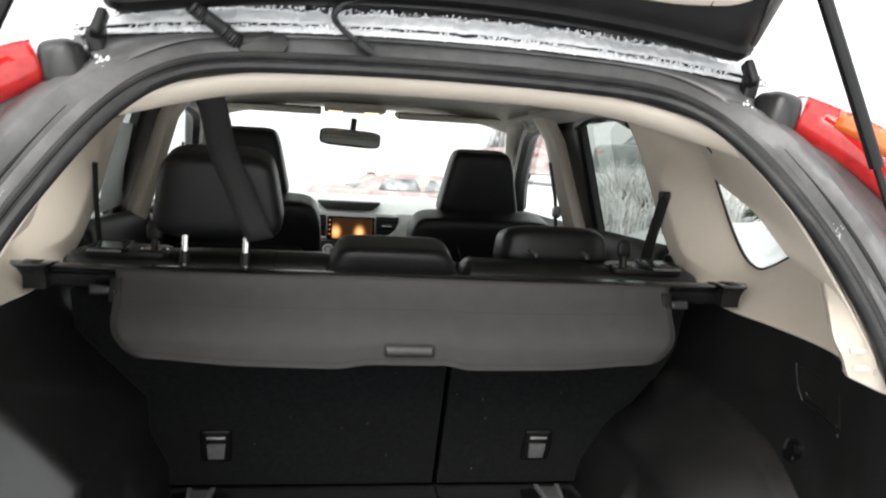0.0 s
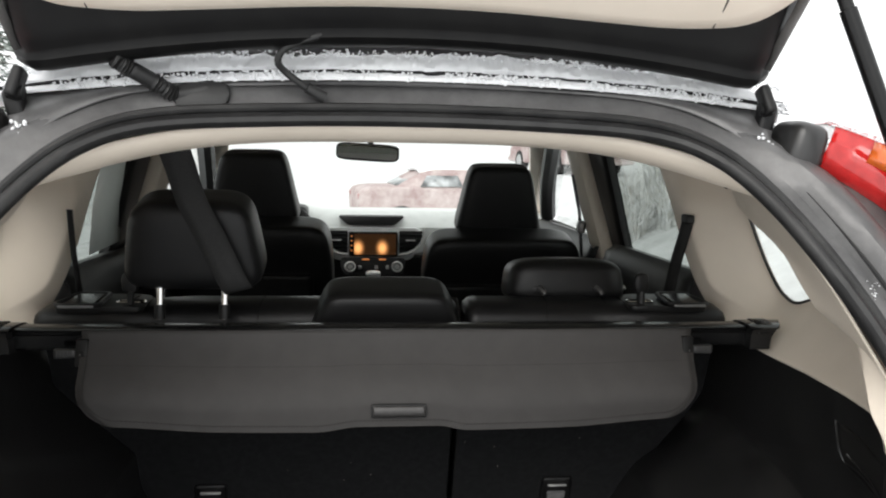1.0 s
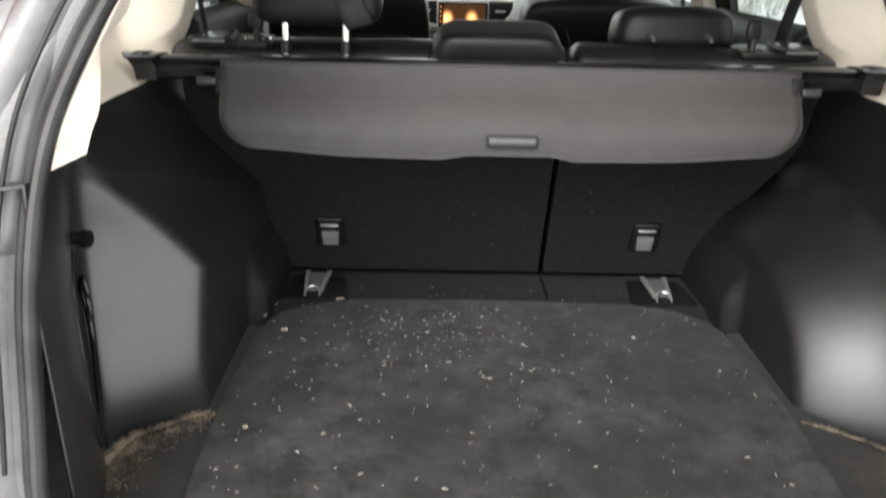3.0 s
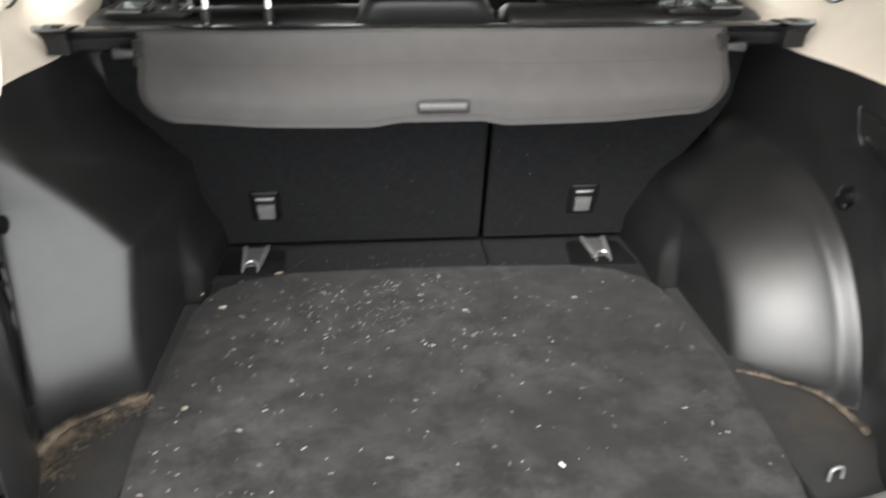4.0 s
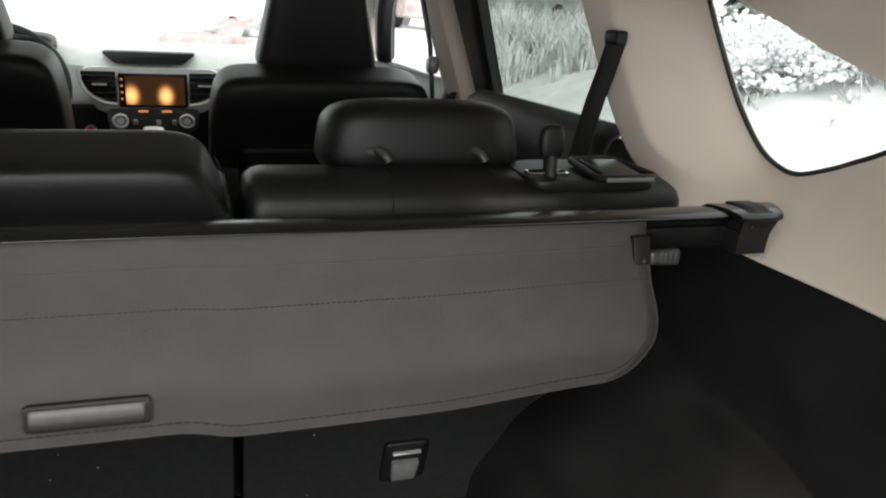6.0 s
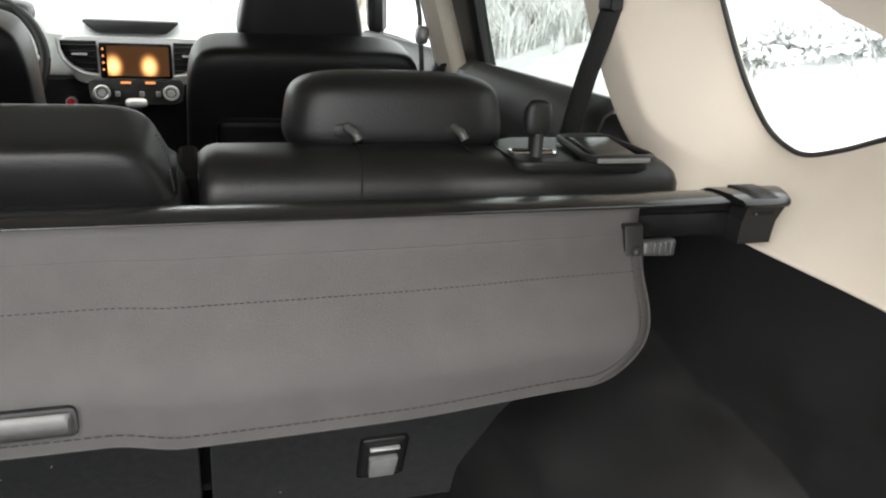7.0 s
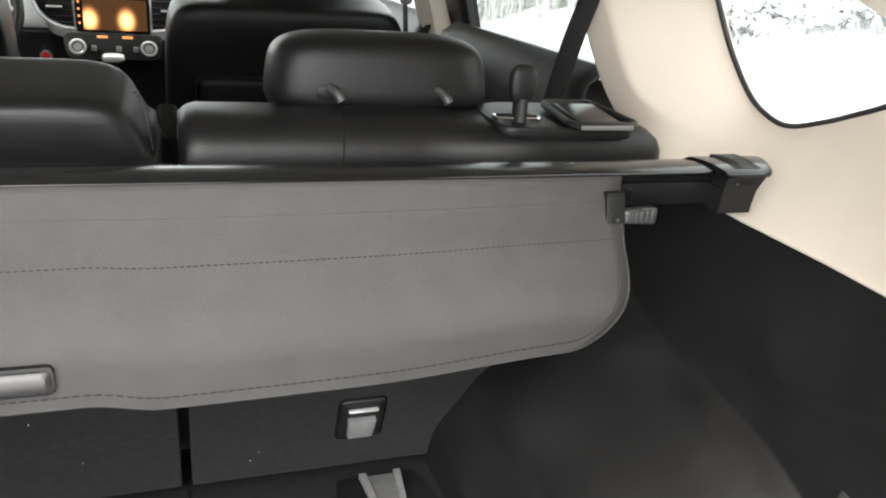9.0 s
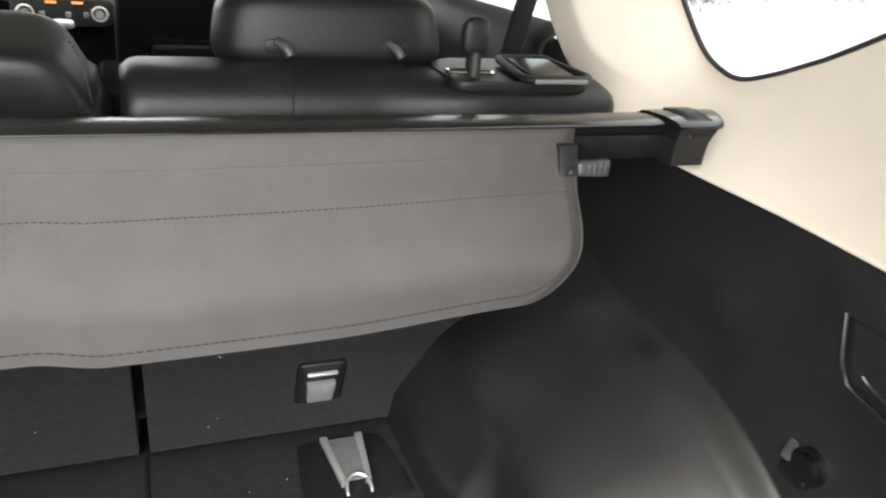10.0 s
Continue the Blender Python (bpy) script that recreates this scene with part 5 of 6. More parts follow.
# latch handles and hook plates low on the seat backs
for side, st in ((-1, left_seat), (1, right_seat)):
    x = 0.357 * side - 0.005
    lean = pose(0, 0, 0, math.degrees(math.atan(0.375)), 0, 0)
    bm = B()
    rbox(bm, (x, back_y(0.803) - 0.001, 0.803), (0.064, 0.010, 0.084), 0.009, 3, lean)
    bez = part("latch_bezel", bm, M_DARK, st, "black latch bezel")
    bm = B()
    rbox(bm, (x, back_y(0.789) - 0.010, 0.789), (0.037, 0.010, 0.038), 0.003, 2, lean, taper=lambda p: (p.x * (1.0 + 3.0 * p.z), p.y, p.z))
    part("latch_tab", bm, M_TAB, bez, "grey pull tab")
    bm = B()
    rbox(bm, (x, back_y(0.824) - 0.010, 0.824), (0.04, 0.006, 0.004), 0.001, 1, lean)
    part("latch_edge", bm, M_SILVER, bez)
    hk = thing("tie_down_hook", (0.389 * side - 0.004, 0.29, 0.68), "grey hook plate with chrome ring in the load floor", "hook", "floor hooks")
    hx = 0.389 * side - 0.004
    bm = B()
    prism(bm, round_poly([(hx - 0.075, 0.185), (hx + 0.075, 0.185), (hx + 0.06, 0.315), (hx - 0.06, 0.315)], 0.012), 0.004, lambda u, v, w: (u, v, 0.683 + w), 0.001)
    part("recess", bm, M_DARK, hk, "dark recess")
    def slope(u, v, w):
        return (u, v, 0.688 + 0.07 * (v - 0.20) + w)
    for s2 in (-1, 1):
        bm = B()
        prism(bm, [(hx + s2 * 0.0125, 0.212), (hx + s2 * 0.0205, 0.212), (hx + s2 * 0.0300, 0.304), (hx + s2 * 0.0195, 0.304)], 0.009, slope, 0.0016)
        part("rail", bm, M_RAIL, hk, "grey plastic rail")
    bm = B()
    prism(bm, [(hx - 0.0135, 0.222), (hx + 0.0135, 0.222), (hx + 0.0215, 0.302), (hx - 0.0215, 0.302)], 0.004, slope, 0.001)
    part("plate", bm, M_PLATE, hk, "grey plastic plate")
    bm = B()
    tube(bm, spline([(hx - 0.0160, 0.194, 0.691), (hx - 0.0160, 0.201, 0.696), (hx - 0.012, 0.213, 0.7015), (hx, 0.219, 0.7035), (hx + 0.012, 0.213, 0.7015), (hx + 0.0160, 0.201, 0.696), (hx + 0.0160, 0.194, 0.691)], 24), 0.0022, 8)
    part("ring", bm, M_SATIN, hk, "chrome ring")

# ---- seat belts ----


def ribbon(bm, pts, half, across):
    a = Vector(across).normalized()
    rows = [[Vector(p) - a * half, Vector(p) - a * half * 0.3, Vector(p) + a * half * 0.3, Vector(p) + a * half] for p in spline(pts, 16)]
    grid(bm, rows)


bm = B()
ribbon(bm, [(-0.375, -0.030, 1.590), (-0.342, -0.010, 1.510), (-0.330, 0.030, 1.437), (-0.303, 0.050, 1.371), (-0.273, 0.060, 1.300), (-0.264, 0.075, 1.279)], 0.0235, (1, 0.1, 0.25))
mid_belt = single("middle_seat_belt", bm, M_WEB, "black seat belt webbing hanging from the roof over a head restraint", "seat belt", thick=0.0015)
bm = B()
rbox(bm, (-0.376, -0.032, 1.594), (0.065, 0.035, 0.012), 0.004, 3)
part("belt_guide", bm, M_LINER, mid_belt, "pale roof guide")
for side in (1, -1):
    bm = B()
    ribbon(bm, [(-0.600, 0.250, 1.40), (-0.600, 0.255, 1.36), (-0.600, 0.263, 1.31), (-0.598, 0.285, 1.22)] if side < 0 else [(0.603 * side, 0.278, 1.385), (0.599 * side, 0.290, 1.345), (0.594 * side, 0.304, 1.30), (0.588 * side, 0.325, 1.22)], 0.014 if side > 0 else 0.006, (0.55 * side, -0.8, 0.1))
    sb = single("side_seat_belt", bm, M_WEB, "black seat belt hanging down beside the rear side pillar", "seat belt", thick=0.0015, group="side belts")
    if side > 0:
        bm = B()
        rbox(bm, (0.604, 0.282, 1.390), (0.016, 0.035, 0.018), 0.005, 3)
        part("belt_guide", bm, M_DARK, sb, "black belt guide")

# ---- front seats ----


def front_seat(cx, dz, ylean):
    s = thing("front_seat", (cx, 1.15, 0.4), "black leather front seat with tall head restraint", "car seat", "front seats")
    bm = B()
    superq(bm, (cx, 1.10, 0.985 + dz), (0.50, 0.15, 0.60), (0.2, 0.25), pose(0, 0, 0, 12, 0, 0), lambda p: (p.x * (1 - 0.06 * max(p.z, 0) ** 2), p.y, p.z), nu=44, nv=28)
    part("backrest", bm, M_LEATHER, s, "black leather backrest")
    bm = B()
    rbox(bm, (cx, 1.03, 0.93 + dz), (0.38, 0.012, 0.40), 0.02, 3, pose(0, 0, 0, 12, 0, 0))
    part("back_pocket", bm, M_DARK, s, "black map pocket")
    bm = B()
    superq(bm, (cx, 1.14, 1.376 + dz), (0.262, 0.115, 0.224), (0.27, 0.3), pose(0, 0, 0, 10, 0, 0), lambda p: (p.x * (0.91 - 0.18 * p.z), p.y * (1 - 0.15 * p.z), p.z), nu=44, nv=28)
    part("head_restraint", bm, M_LEATHER, s, "black leather head restraint")
    for dx in (-0.06, 0.06):
        bm = B()
        tube(bm, [(cx + dx, 1.12, 1.20 + dz), (cx + dx, 1.13, 1.30 + dz)], 0.007, 10)
        part("restraint_post", bm, M_CHROME, s, "chrome post")
    bm = B()
    superq(bm, (cx, 1.40, 0.62), (0.50, 0.52, 0.18), (0.3, 0.25))
    part("seat_cushion", bm, M_LEATHER, s, "black leather seat base")
    return s


for ob in (front_seat(-0.400, 0.020, 0), front_seat(0.364, -0.012, 0)):
    ob.matrix_basis = pose(0, 0.075, 0) @ ob.matrix_basis
console = thing("centre_console", (0, 1.45, 0.4), "dark centre console between the front seats", "console")
bm = B()
rbox(bm, (-0.03, 1.30, 0.72), (0.20, 0.70, 0.36), 0.02, 3)
part("box", bm, M_DARK, console)

# ---- dashboard ----
dash = thing("dashboard", (0, 2.1, 0.6), "pale grey dashboard with centre screen and round climate knobs", "dashboard")
bm = B()
rows = []
for k in range(41):
    x = -0.70 + 1.4 * k / 40
    hump = 0.035 * math.exp(-((x + 0.44) / 0.16) ** 4)
    rows.append([(x, y - 0.08 * x * x, z + hump * f) for y, z, f in ((2.40, 1.235, 0), (2.25, 1.275, 0.4), (2.12, 1.287, 0.8), (2.01, 1.280, 1), (1.955, 1.258, 1), (1.912, 1.221, 0.5), (1.90, 1.12, 0), (1.905, 1.102, 0))])
grid(bm, rows)
part("dash_top", bm, M_DASH, dash, "pale grey moulded dash top", thick=0.004)
bm = B()
grid(bm, [[(x, y - 0.08 * x * x, z) for y, z in ((1.906, 1.106), (1.888, 1.095), (1.890, 1.08), (1.90, 1.0), (1.95, 0.8), (2.0, 0.5))] for x in [-0.70 + 1.4 * k / 40 for k in range(41)]])
part("lower_dash", bm, M_DARK, dash, "black lower dashboard", thick=0.004)
bm = B()
prism(bm, round_poly([(-0.175, 1.268), (0.095, 1.268), (0.055, 1.232), (-0.135, 1.232)], 0.012), 0.09, lambda u, v, w: (u, 1.893 + 0.5 * (v - 1.23) + w, v), 0.004)
part("display_hood", bm, M_DARK, dash, "dark upper display hood")
bm = B()
prism(bm, round_poly([(-0.235, 1.222), (0.165, 1.222), (0.125, 1.085), (-0.195, 1.085)], 0.03), 0.03, lambda u, v, w: (u, 1.878 + w, v), 0.006, 3)
part("stack_surround", bm, M_STACK, dash, "silver centre stack surround")
bm = B()
prism(bm, round_poly([(-0.128, 1.206), (0.066, 1.206), (0.066, 1.102), (-0.128, 1.102)], 0.006), 0.03, lambda u, v, w: (u, 1.870 + w, v), 0.002)
scr = part("screen_bezel", bm, M_GLOSSB, dash, "glossy black screen surround")
M_SCREEN = mat("screen_reflection_glow", (0.01, 0.01, 0.01), 0.15)
n, l = M_SCREEN.node_tree.nodes, M_SCREEN.node_tree.links
co = n.new("ShaderNodeTexCoord")
prev = None
# two soft amber spots of emission stand for reflections on the screen
for cx, cz in ((-0.093, 1.138), (0.004, 1.138)):
    ds = n.new("ShaderNodeVectorMath")
    ds.operation = "DISTANCE"
    ds.inputs[1].default_value = (cx, 1.868, cz * 0.7)
    fl = n.new("ShaderNodeVectorMath")
    fl.operation = "MULTIPLY"
    fl.inputs[1].default_value = (1.0, 1.0, 0.7)
    l.new(co.outputs["Object"], fl.inputs[0])
    l.new(fl.outputs[0], ds.inputs[0])
    mr = n.new("ShaderNodeMapRange")
    mr.interpolation_type = "SMOOTHERSTEP"
    mr.inputs["From Min"].default_value, mr.inputs["From Max"].default_value = 0.0, 0.037
    mr.inputs["To Min"].default_value, mr.inputs["To Max"].default_value = 1.0, 0.09
    l.new(ds.outputs["Value"], mr.inputs["Value"])
    if prev is None:
        prev = mr.outputs[0]
    else:
        ad = n.new("ShaderNodeMath")
        l.new(prev, ad.inputs[0])
        l.new(mr.outputs[0], ad.inputs[1])
        prev = ad.outputs[0]
mu = n.new("ShaderNodeMath")
mu.operation = "MULTIPLY"
mu.inputs[1].default_value = 0.9
pw = n.new("ShaderNodeMath")
pw.operation = "POWER"
pw.inputs[1].default_value = 2.2
l.new(prev, pw.inputs[0])
l.new(pw.outputs[0], mu.inputs[0])
n["Principled BSDF"].inputs["Emission Color"].default_value = (1.0, 0.42, 0.14, 1)
l.new(mu.outputs[0], n["Principled BSDF"].inputs["Emission Strength"])
bm = B()
prism(bm, [(-0.108, 1.198), (0.058, 1.198), (0.058, 1.110), (-0.108, 1.110)], 0.004, lambda u, v, w: (u, 1.8675 + w, v))
part("screen", bm, M_SCREEN, scr, "screen with two amber reflections put in as glow")
M_ICON = mat("amber_icons", (0.2, 0.05, 0.02), 0.4, emit=(1.0, 0.35, 0.1), emit_strength=0.3)
bm = B()
for k in range(4):
    rbox(bm, (-0.1185, 1.868, 1.188 - 0.02 * k), (0.006, 0.003, 0.006), 0.001, 1)
part("side_buttons", bm, M_ICON, scr, "small lit side buttons")
for sgn in (-1, 1):
    def V(d, z, y):
        return (-0.031 + sgn * (0.099 + d), y, z)
    bm = B()
    prism(bm, [(-0.031 + sgn * (0.099 + d), z) for d, z in ((0.004, 1.210), (0.098, 1.210), (0.096, 1.185), (0.086, 1.160), (0.066, 1.138), (0.036, 1.122), (0.004, 1.116))][::sgn], 0.02, lambda u, v, w: (u, 1.872 + w, v), 0.002)
    vent = part("air_vent", bm, M_DARK, dash, "black slatted air vent")
    for k in range(5):
        wd = (0.088, 0.086, 0.078, 0.062, 0.034)[k]
        bm = B()
        rbox(bm, V(0.006 + wd / 2, 1.198 - 0.0175 * k, 1.870), (wd, 0.012, 0.004), 0.001, 1)
        part("slat", bm, M_GLOSSB, vent)
    bm = B()
    rbox(bm, V(0.048, 1.172, 1.862), (0.040, 0.008, 0.006), 0.002, 2)
    part("vent_tab", bm, M_PALE, vent, "bright vent tab")
    bm = B()
    tube(bm, spline([V(0.103, 1.216, 1.866), V(0.101, 1.185, 1.866), V(0.091, 1.157, 1.866), V(0.070, 1.133, 1.866), V(0.040, 1.116, 1.866), V(0.004, 1.110, 1.866)], 24), 0.0042, 8)
    part("vent_rim", bm, M_PALE, vent, "bright curved vent rim")
bm = B()
prism(bm, round_poly([(-0.165, 1.098), (0.10, 1.098), (0.09, 1.03), (-0.155, 1.03)], 0.02), 0.03, lambda u, v, w: (u, 1.838 + 0.30 * (v - 1.03) + w, v), 0.004)
clim = part("climate_panel", bm, M_DARK, dash, "gloss black climate panel")
for cx in (-0.122, 0.061):
    bm = B()
    tube(bm, [(cx, 1.84, 1.070), (cx, 1.798, 1.070)], 0.0165, 24)
    kn = part("climate_knob", bm, M_DARK, clim, "round black climate knob with bright rim")
    bm = B()
    tube(bm, [(cx, 1.80, 1.070), (cx, 1.794, 1.070)], 0.0115, 24)
    part("knob_cap", bm, M_PALE, kn, "pale silver knob cap")
    bm = B()
    tube(bm, [(cx + 0.0185 * math.cos(a), 1.797, 1.070 + 0.0185 * math.sin(a)) for a in (2 * math.pi * k / 32 for k in range(33))], 0.0042, 8, caps=False, up=(0, 1, 0.01))
    part("knob_ring", bm, M_PALE, kn, "chrome ring")
for cx, cz, w in ((-0.062, 1.094, 0.028), (0.004, 1.094, 0.028)):
    bm = B()
    rbox(bm, (cx, 1.8555, cz - 0.002), (w, 0.004, 0.007), 0.001, 1)
    part("climate_light", bm, M_ICON, clim, "amber lit climate readout")
for k, cx in enumerate((-0.085, -0.02, 0.025)):
    bm = B()
    rbox(bm, (cx, 1.843, 1.060), (0.014, 0.01, 0.016), 0.003, 2)
    part("climate_button", bm, M_SILVER, clim)
# gear lever
lever = thing("gear_lever", (-0.035, 1.78, 0.95), "silver topped automatic gear lever", "gear lever")
bm = B()
tube(bm, [(-0.032, 1.80, 0.93), (-0.032, 1.775, 1.03)], 0.012, 12)
part("stalk", bm, M_DARK, lever)
bm = B()
superq(bm, (-0.032, 1.77, 1.045), (0.058, 0.045, 0.026), (0.6, 0.6))
part("knob", bm, M_PALE, lever, "bright gear knob")
bm = B()
tube(bm, [(-0.212, 1.90, 1.028), (-0.212, 1.868, 1.030)], 0.015, 20)
st = part("start_button", bm, M_SATIN, dash, "bright ringed start button")
bm = B()
tube(bm, [(-0.212, 1.869, 1.030), (-0.212, 1.864, 1.030)], 0.0115, 20)
part("button_face", bm, M_RED, st, "red button face")
# steering wheel
wheel = thing("steering_wheel", (-0.44, 1.80, 1.1), "black leather steering wheel", "steering wheel")
bm = B()
ax = pose(-0.44, 1.78, 1.165, 66, 0, 0)
tube(bm, [ax @ Vector((0.185 * math.cos(a), 0.185 * math.sin(a), 0)) for a in (2 * math.pi * k / 48 for k in range(49))], 0.0155, 12, caps=False, up=(0, 1, 0.4))
part("rim", bm, M_LEATHER, wheel, "black leather rim")
bm = B()
superq(bm, (0, 0, 0), (0.16, 0.13, 0.05), (0.5, 0.4), None)
for v in bm.verts:
    v.co = ax @ v.co
part("hub", bm, M_DARK, wheel, "dark airbag hub")
for a in (0, 180, 270):
    bm = B()
    d = Vector((math.cos(radians(a)), math.sin(radians(a)), 0))
    tube(bm, [ax @ (d * 0.06), ax @ (d * 0.18)], 0.013, 8)
    part("spoke", bm, M_SILVER, wheel, "silver spoke")
bm = B()
superq(bm, (-0.44, 1.90, 1.285), (0.30, 0.16, 0.07), (0.5, 0.35))
part("instrument_hood", bm, M_DARK, dash, "dark instrument hood")

for ob in (dash, lever, wheel):
    ob.matrix_basis = pose(0.004, 0.128, -0.036) @ Matrix.Diagonal((1.05, 1.0, 1.0, 1.0)) @ ob.matrix_basis

# ---- roof fittings ----
mir = thing("rear_view_mirror", (-0.06, 1.70, 1.52), "black rear-view mirror under the windscreen top", "mirror")
bm = B()
superq(bm, (-0.06, 1.715, 1.520), (0.245, 0.035, 0.068), (0.4, 0.3), pose(0, 0, 0, -4, 3, 3), nu=40, nv=16)
part("housing", bm, M_DARK, mir, "black mirror housing")
bm = B()
prism(bm, round_poly([(-0.115, -0.026), (0.115, -0.026), (0.115, 0.026), (-0.115, 0.026)], 0.02), 0.002, lambda u, v, w: pose(-0.06, 1.6965, 1.520, -4, 3, 3) @ Vector((u, w, v)))
part("mirror_glass", bm, M_MIRROR, mir, "mirror glass")
bm = B()
tube(bm, [(-0.05, 1.74, 1.545), (-0.045, 1.73, 1.60)], 0.012, 10)
part("stem", bm, M_DARK, mir)
oh = thing("overhead_console", (-0.05, 1.45, 1.60), "pale overhead console with two warm map lamps", "console")
bm = B()
rbox(bm, (-0.05, 1.52, 1.606), (0.22, 0.16, 0.03), 0.01, 3)
part("housing", bm, M_LINER, oh)
M_LAMP = mat("warm_map_lamp", (0.9, 0.75, 0.5), 0.4, emit=(1.0, 0.72, 0.38), emit_strength=1.2)
for dx in (-0.07, 0.06):
    bm = B()
    rbox(bm, (-0.05 + dx, 1.50, 1.589), (0.05, 0.04, 0.006), 0.002, 2)
    part("map_lamp", bm, M_LAMP, oh, "lit warm map lamp")
for x, w in ((-0.36, 0.38), (0.29, 0.38)):
    bm = B()
    rbox(bm, (x, 1.50, 1.590), (w, 0.15, 0.020), 0.008, 3, pose(0, 0, 0, 6, 0, 0))
    single("sun_visor", bm, M_LINER, "pale cloth sun visor folded up", "sun visor", group="sun visors")
bm = B()
rbox(bm, (0.02, 0.55, 1.650), (0.62, 0.70, 0.012), 0.005, 2)
part("sunroof_panel", bm, M_LINER, car, "pale closed sunroof shade")
bm = B()
rbox(bm, (-0.06, 1.13, 1.643), (0.13, 0.02, 0.012), 0.004, 2)
part("sunroof_grip", bm, M_SILVER, car, "grey sunroof shade grip")

mir.matrix_basis = pose(0.006, 0.092, -0.018) @ mir.matrix_basis

# window sticker sheet on the left rear door glass
bm = B()
grid(bm, [[(-0.672, y, 1.272 + 0.03 * (y - 0.54)) for y in (0.545, 0.65, 0.76)], [(-0.662, y, 1.38) for y in (0.55, 0.66, 0.765)], [(-0.640, y, 1.488) for y in (0.557, 0.66, 0.77)]])
single("window_sticker", bm, M_PAPER, "pale grey paper sheet stuck inside the rear door window", "sticker", thick=0.0006)

# ---- crumbs on the load floor ----
bm = B()
rc = random.Random(11)
for k in range(560):
    if k < 270:
        x, y = rc.gauss(-0.14, 0.15), rc.gauss(0.0, 0.10)
    else:
        x, y = -0.46 + 0.92 * rc.random() ** 1.25, rc.uniform(-0.52, 0.14)
    if not (-0.46 < x < 0.46 and -0.55 < y < 0.14):
        continue
    L = 0.0008 + 0.0088 * rc.random() ** 3.4
    W = min(L, rc.uniform(0.0004, 0.0010))
    rbox(bm, (x, y, 0.7008), (L, W, rc.uniform(0.0005, 0.0012)), 0, 1, pose(0, 0, 0, rc.uniform(-14, 14), rc.uniform(-14, 14), rc.uniform(0, 180)), taper=lambda p: (p.x, p.y * (0.5 if p.x > 0 else 1), p.z))
for x, y, L, W, a in ((-0.483, 0.068, 0.035, 0.0025, 30), (-0.327, 0.16, 0.016, 0.004, 20), (-0.42, 0.016, 0.012, 0.005, 10), (-0.421, -0.311, 0.008, 0.005, 20), (0.139, -0.486, 0.010, 0.003, 120)):
    rbox(bm, (x, y, 0.7025), (L, W, 0.003), 0, 1, pose(0, 0, 0, 0, 0, a))
for k in range(38):
    x, y = rc.uniform(-0.44, 0.44), rc.uniform(0.19, 0.29)
    rbox(bm, (x, y, 0.6845), (rc.uniform(0.0008, 0.003), 0.0009, 0.0008), 0, 1, pose(0, 0, 0, 0, 0, rc.uniform(0, 180)))
for k in range(16):
    z = rc.uniform(0.71, 1.06)
    x = rc.uniform(-0.45, 0.45)
    rbox(bm, (x, back_y(z) - 0.0006, z), (rc.uniform(0.0006, 0.0024), 0.0006, 0.0007), 0, 1, pose(0, 0, 0, 0, rc.uniform(0, 180), 0))
for k in range(26):
    y, z = rc.uniform(-0.3, 0.12), rc.uniform(0.75, 1.05)
    sd = rc.choice((1, -1))
    rbox(bm, ((wall_x(y, z, sd) - 0.0008) * sd, y, z), (0.0008, rc.uniform(0.0008, 0.0028), 0.0008), 0, 1, pose(0, 0, 0, rc.uniform(0, 180), 0, 0))
single("floor_crumbs", bm, M_STRAW, "straw bits and pale crumbs scattered over the load floor", "crumbs", kind="stuff")

# ---- outside ----


def ground_z(x, y):
    bank = smooth01((x - 1.9) / 2.6) * 0.85 + smooth01((x - 6) / 9) * 0.55
    left = smooth01((-x - 3.0) / 8) * 0.25
    # ploughed ridge in front of the cars across the yard
    drift = 0.42 * math.exp(-((y - 13.2) / 0.9) ** 2) * smooth01((x + 2.5) / 1.5) * smooth01((4.6 - x) / 1.2)
    far = drift + 0.4 * smooth01((y - 22) / 30) + 0.30 * smooth01((x - 2.8) / 2.2) * smooth01((8.0 - y) / 3.0)
    return bank + left + far + 0.05 * noise.noise((x * 0.7, y * 0.7, 0)) + 0.03 * noise.noise((x * 2.5, y * 2.5, 3)) * (1 if abs(x) > 1.3 else 0.3) - 0.03


def axis(near, far, n1, n2):
    a = [near * k / n1 for k in range(n1 + 1)]
    b = [near * (far / near) ** (k / n2) for k in range(1, n2 + 1)]
    pos = a + b
    return [-v for v in reversed(pos[1:])] + pos


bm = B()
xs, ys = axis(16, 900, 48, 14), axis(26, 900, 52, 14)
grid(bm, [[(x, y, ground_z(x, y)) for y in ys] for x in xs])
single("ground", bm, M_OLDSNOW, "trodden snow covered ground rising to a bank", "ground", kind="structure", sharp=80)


def tuft(bm, rr, x, y, z, h, n):
    for k in range(n):
        a = rr.uniform(0, 6.28)
        lean = rr.uniform(0.05, 0.95) * h
        bx, by = x + rr.uniform(-0.06, 0.06), y + rr.uniform(-0.06, 0.06)
        hh = h * rr.uniform(0.3, 1.15)
        tip = Vector((bx + lean * math.cos(a), by + lean * math.sin(a), z + hh))
        mid = Vector((bx + lean * 0.3 * math.cos(a), by + lean * 0.3 * math.sin(a), z + hh * 0.6))
        w = rr.uniform(0.0025, 0.011)
        d = Vector((-math.sin(a), math.cos(a), 0)) * w
        v = [bm.verts.new(Vector((bx, by, z - 0.05)) - d), bm.verts.new(Vector((bx, by, z - 0.05)) + d), bm.verts.new(mid + d * 1.3), bm.verts.new(mid - d * 1.3), bm.verts.new(tip)]
        bm.faces.new(v[:4])
        bm.faces.new((v[3], v[2], v[4]))


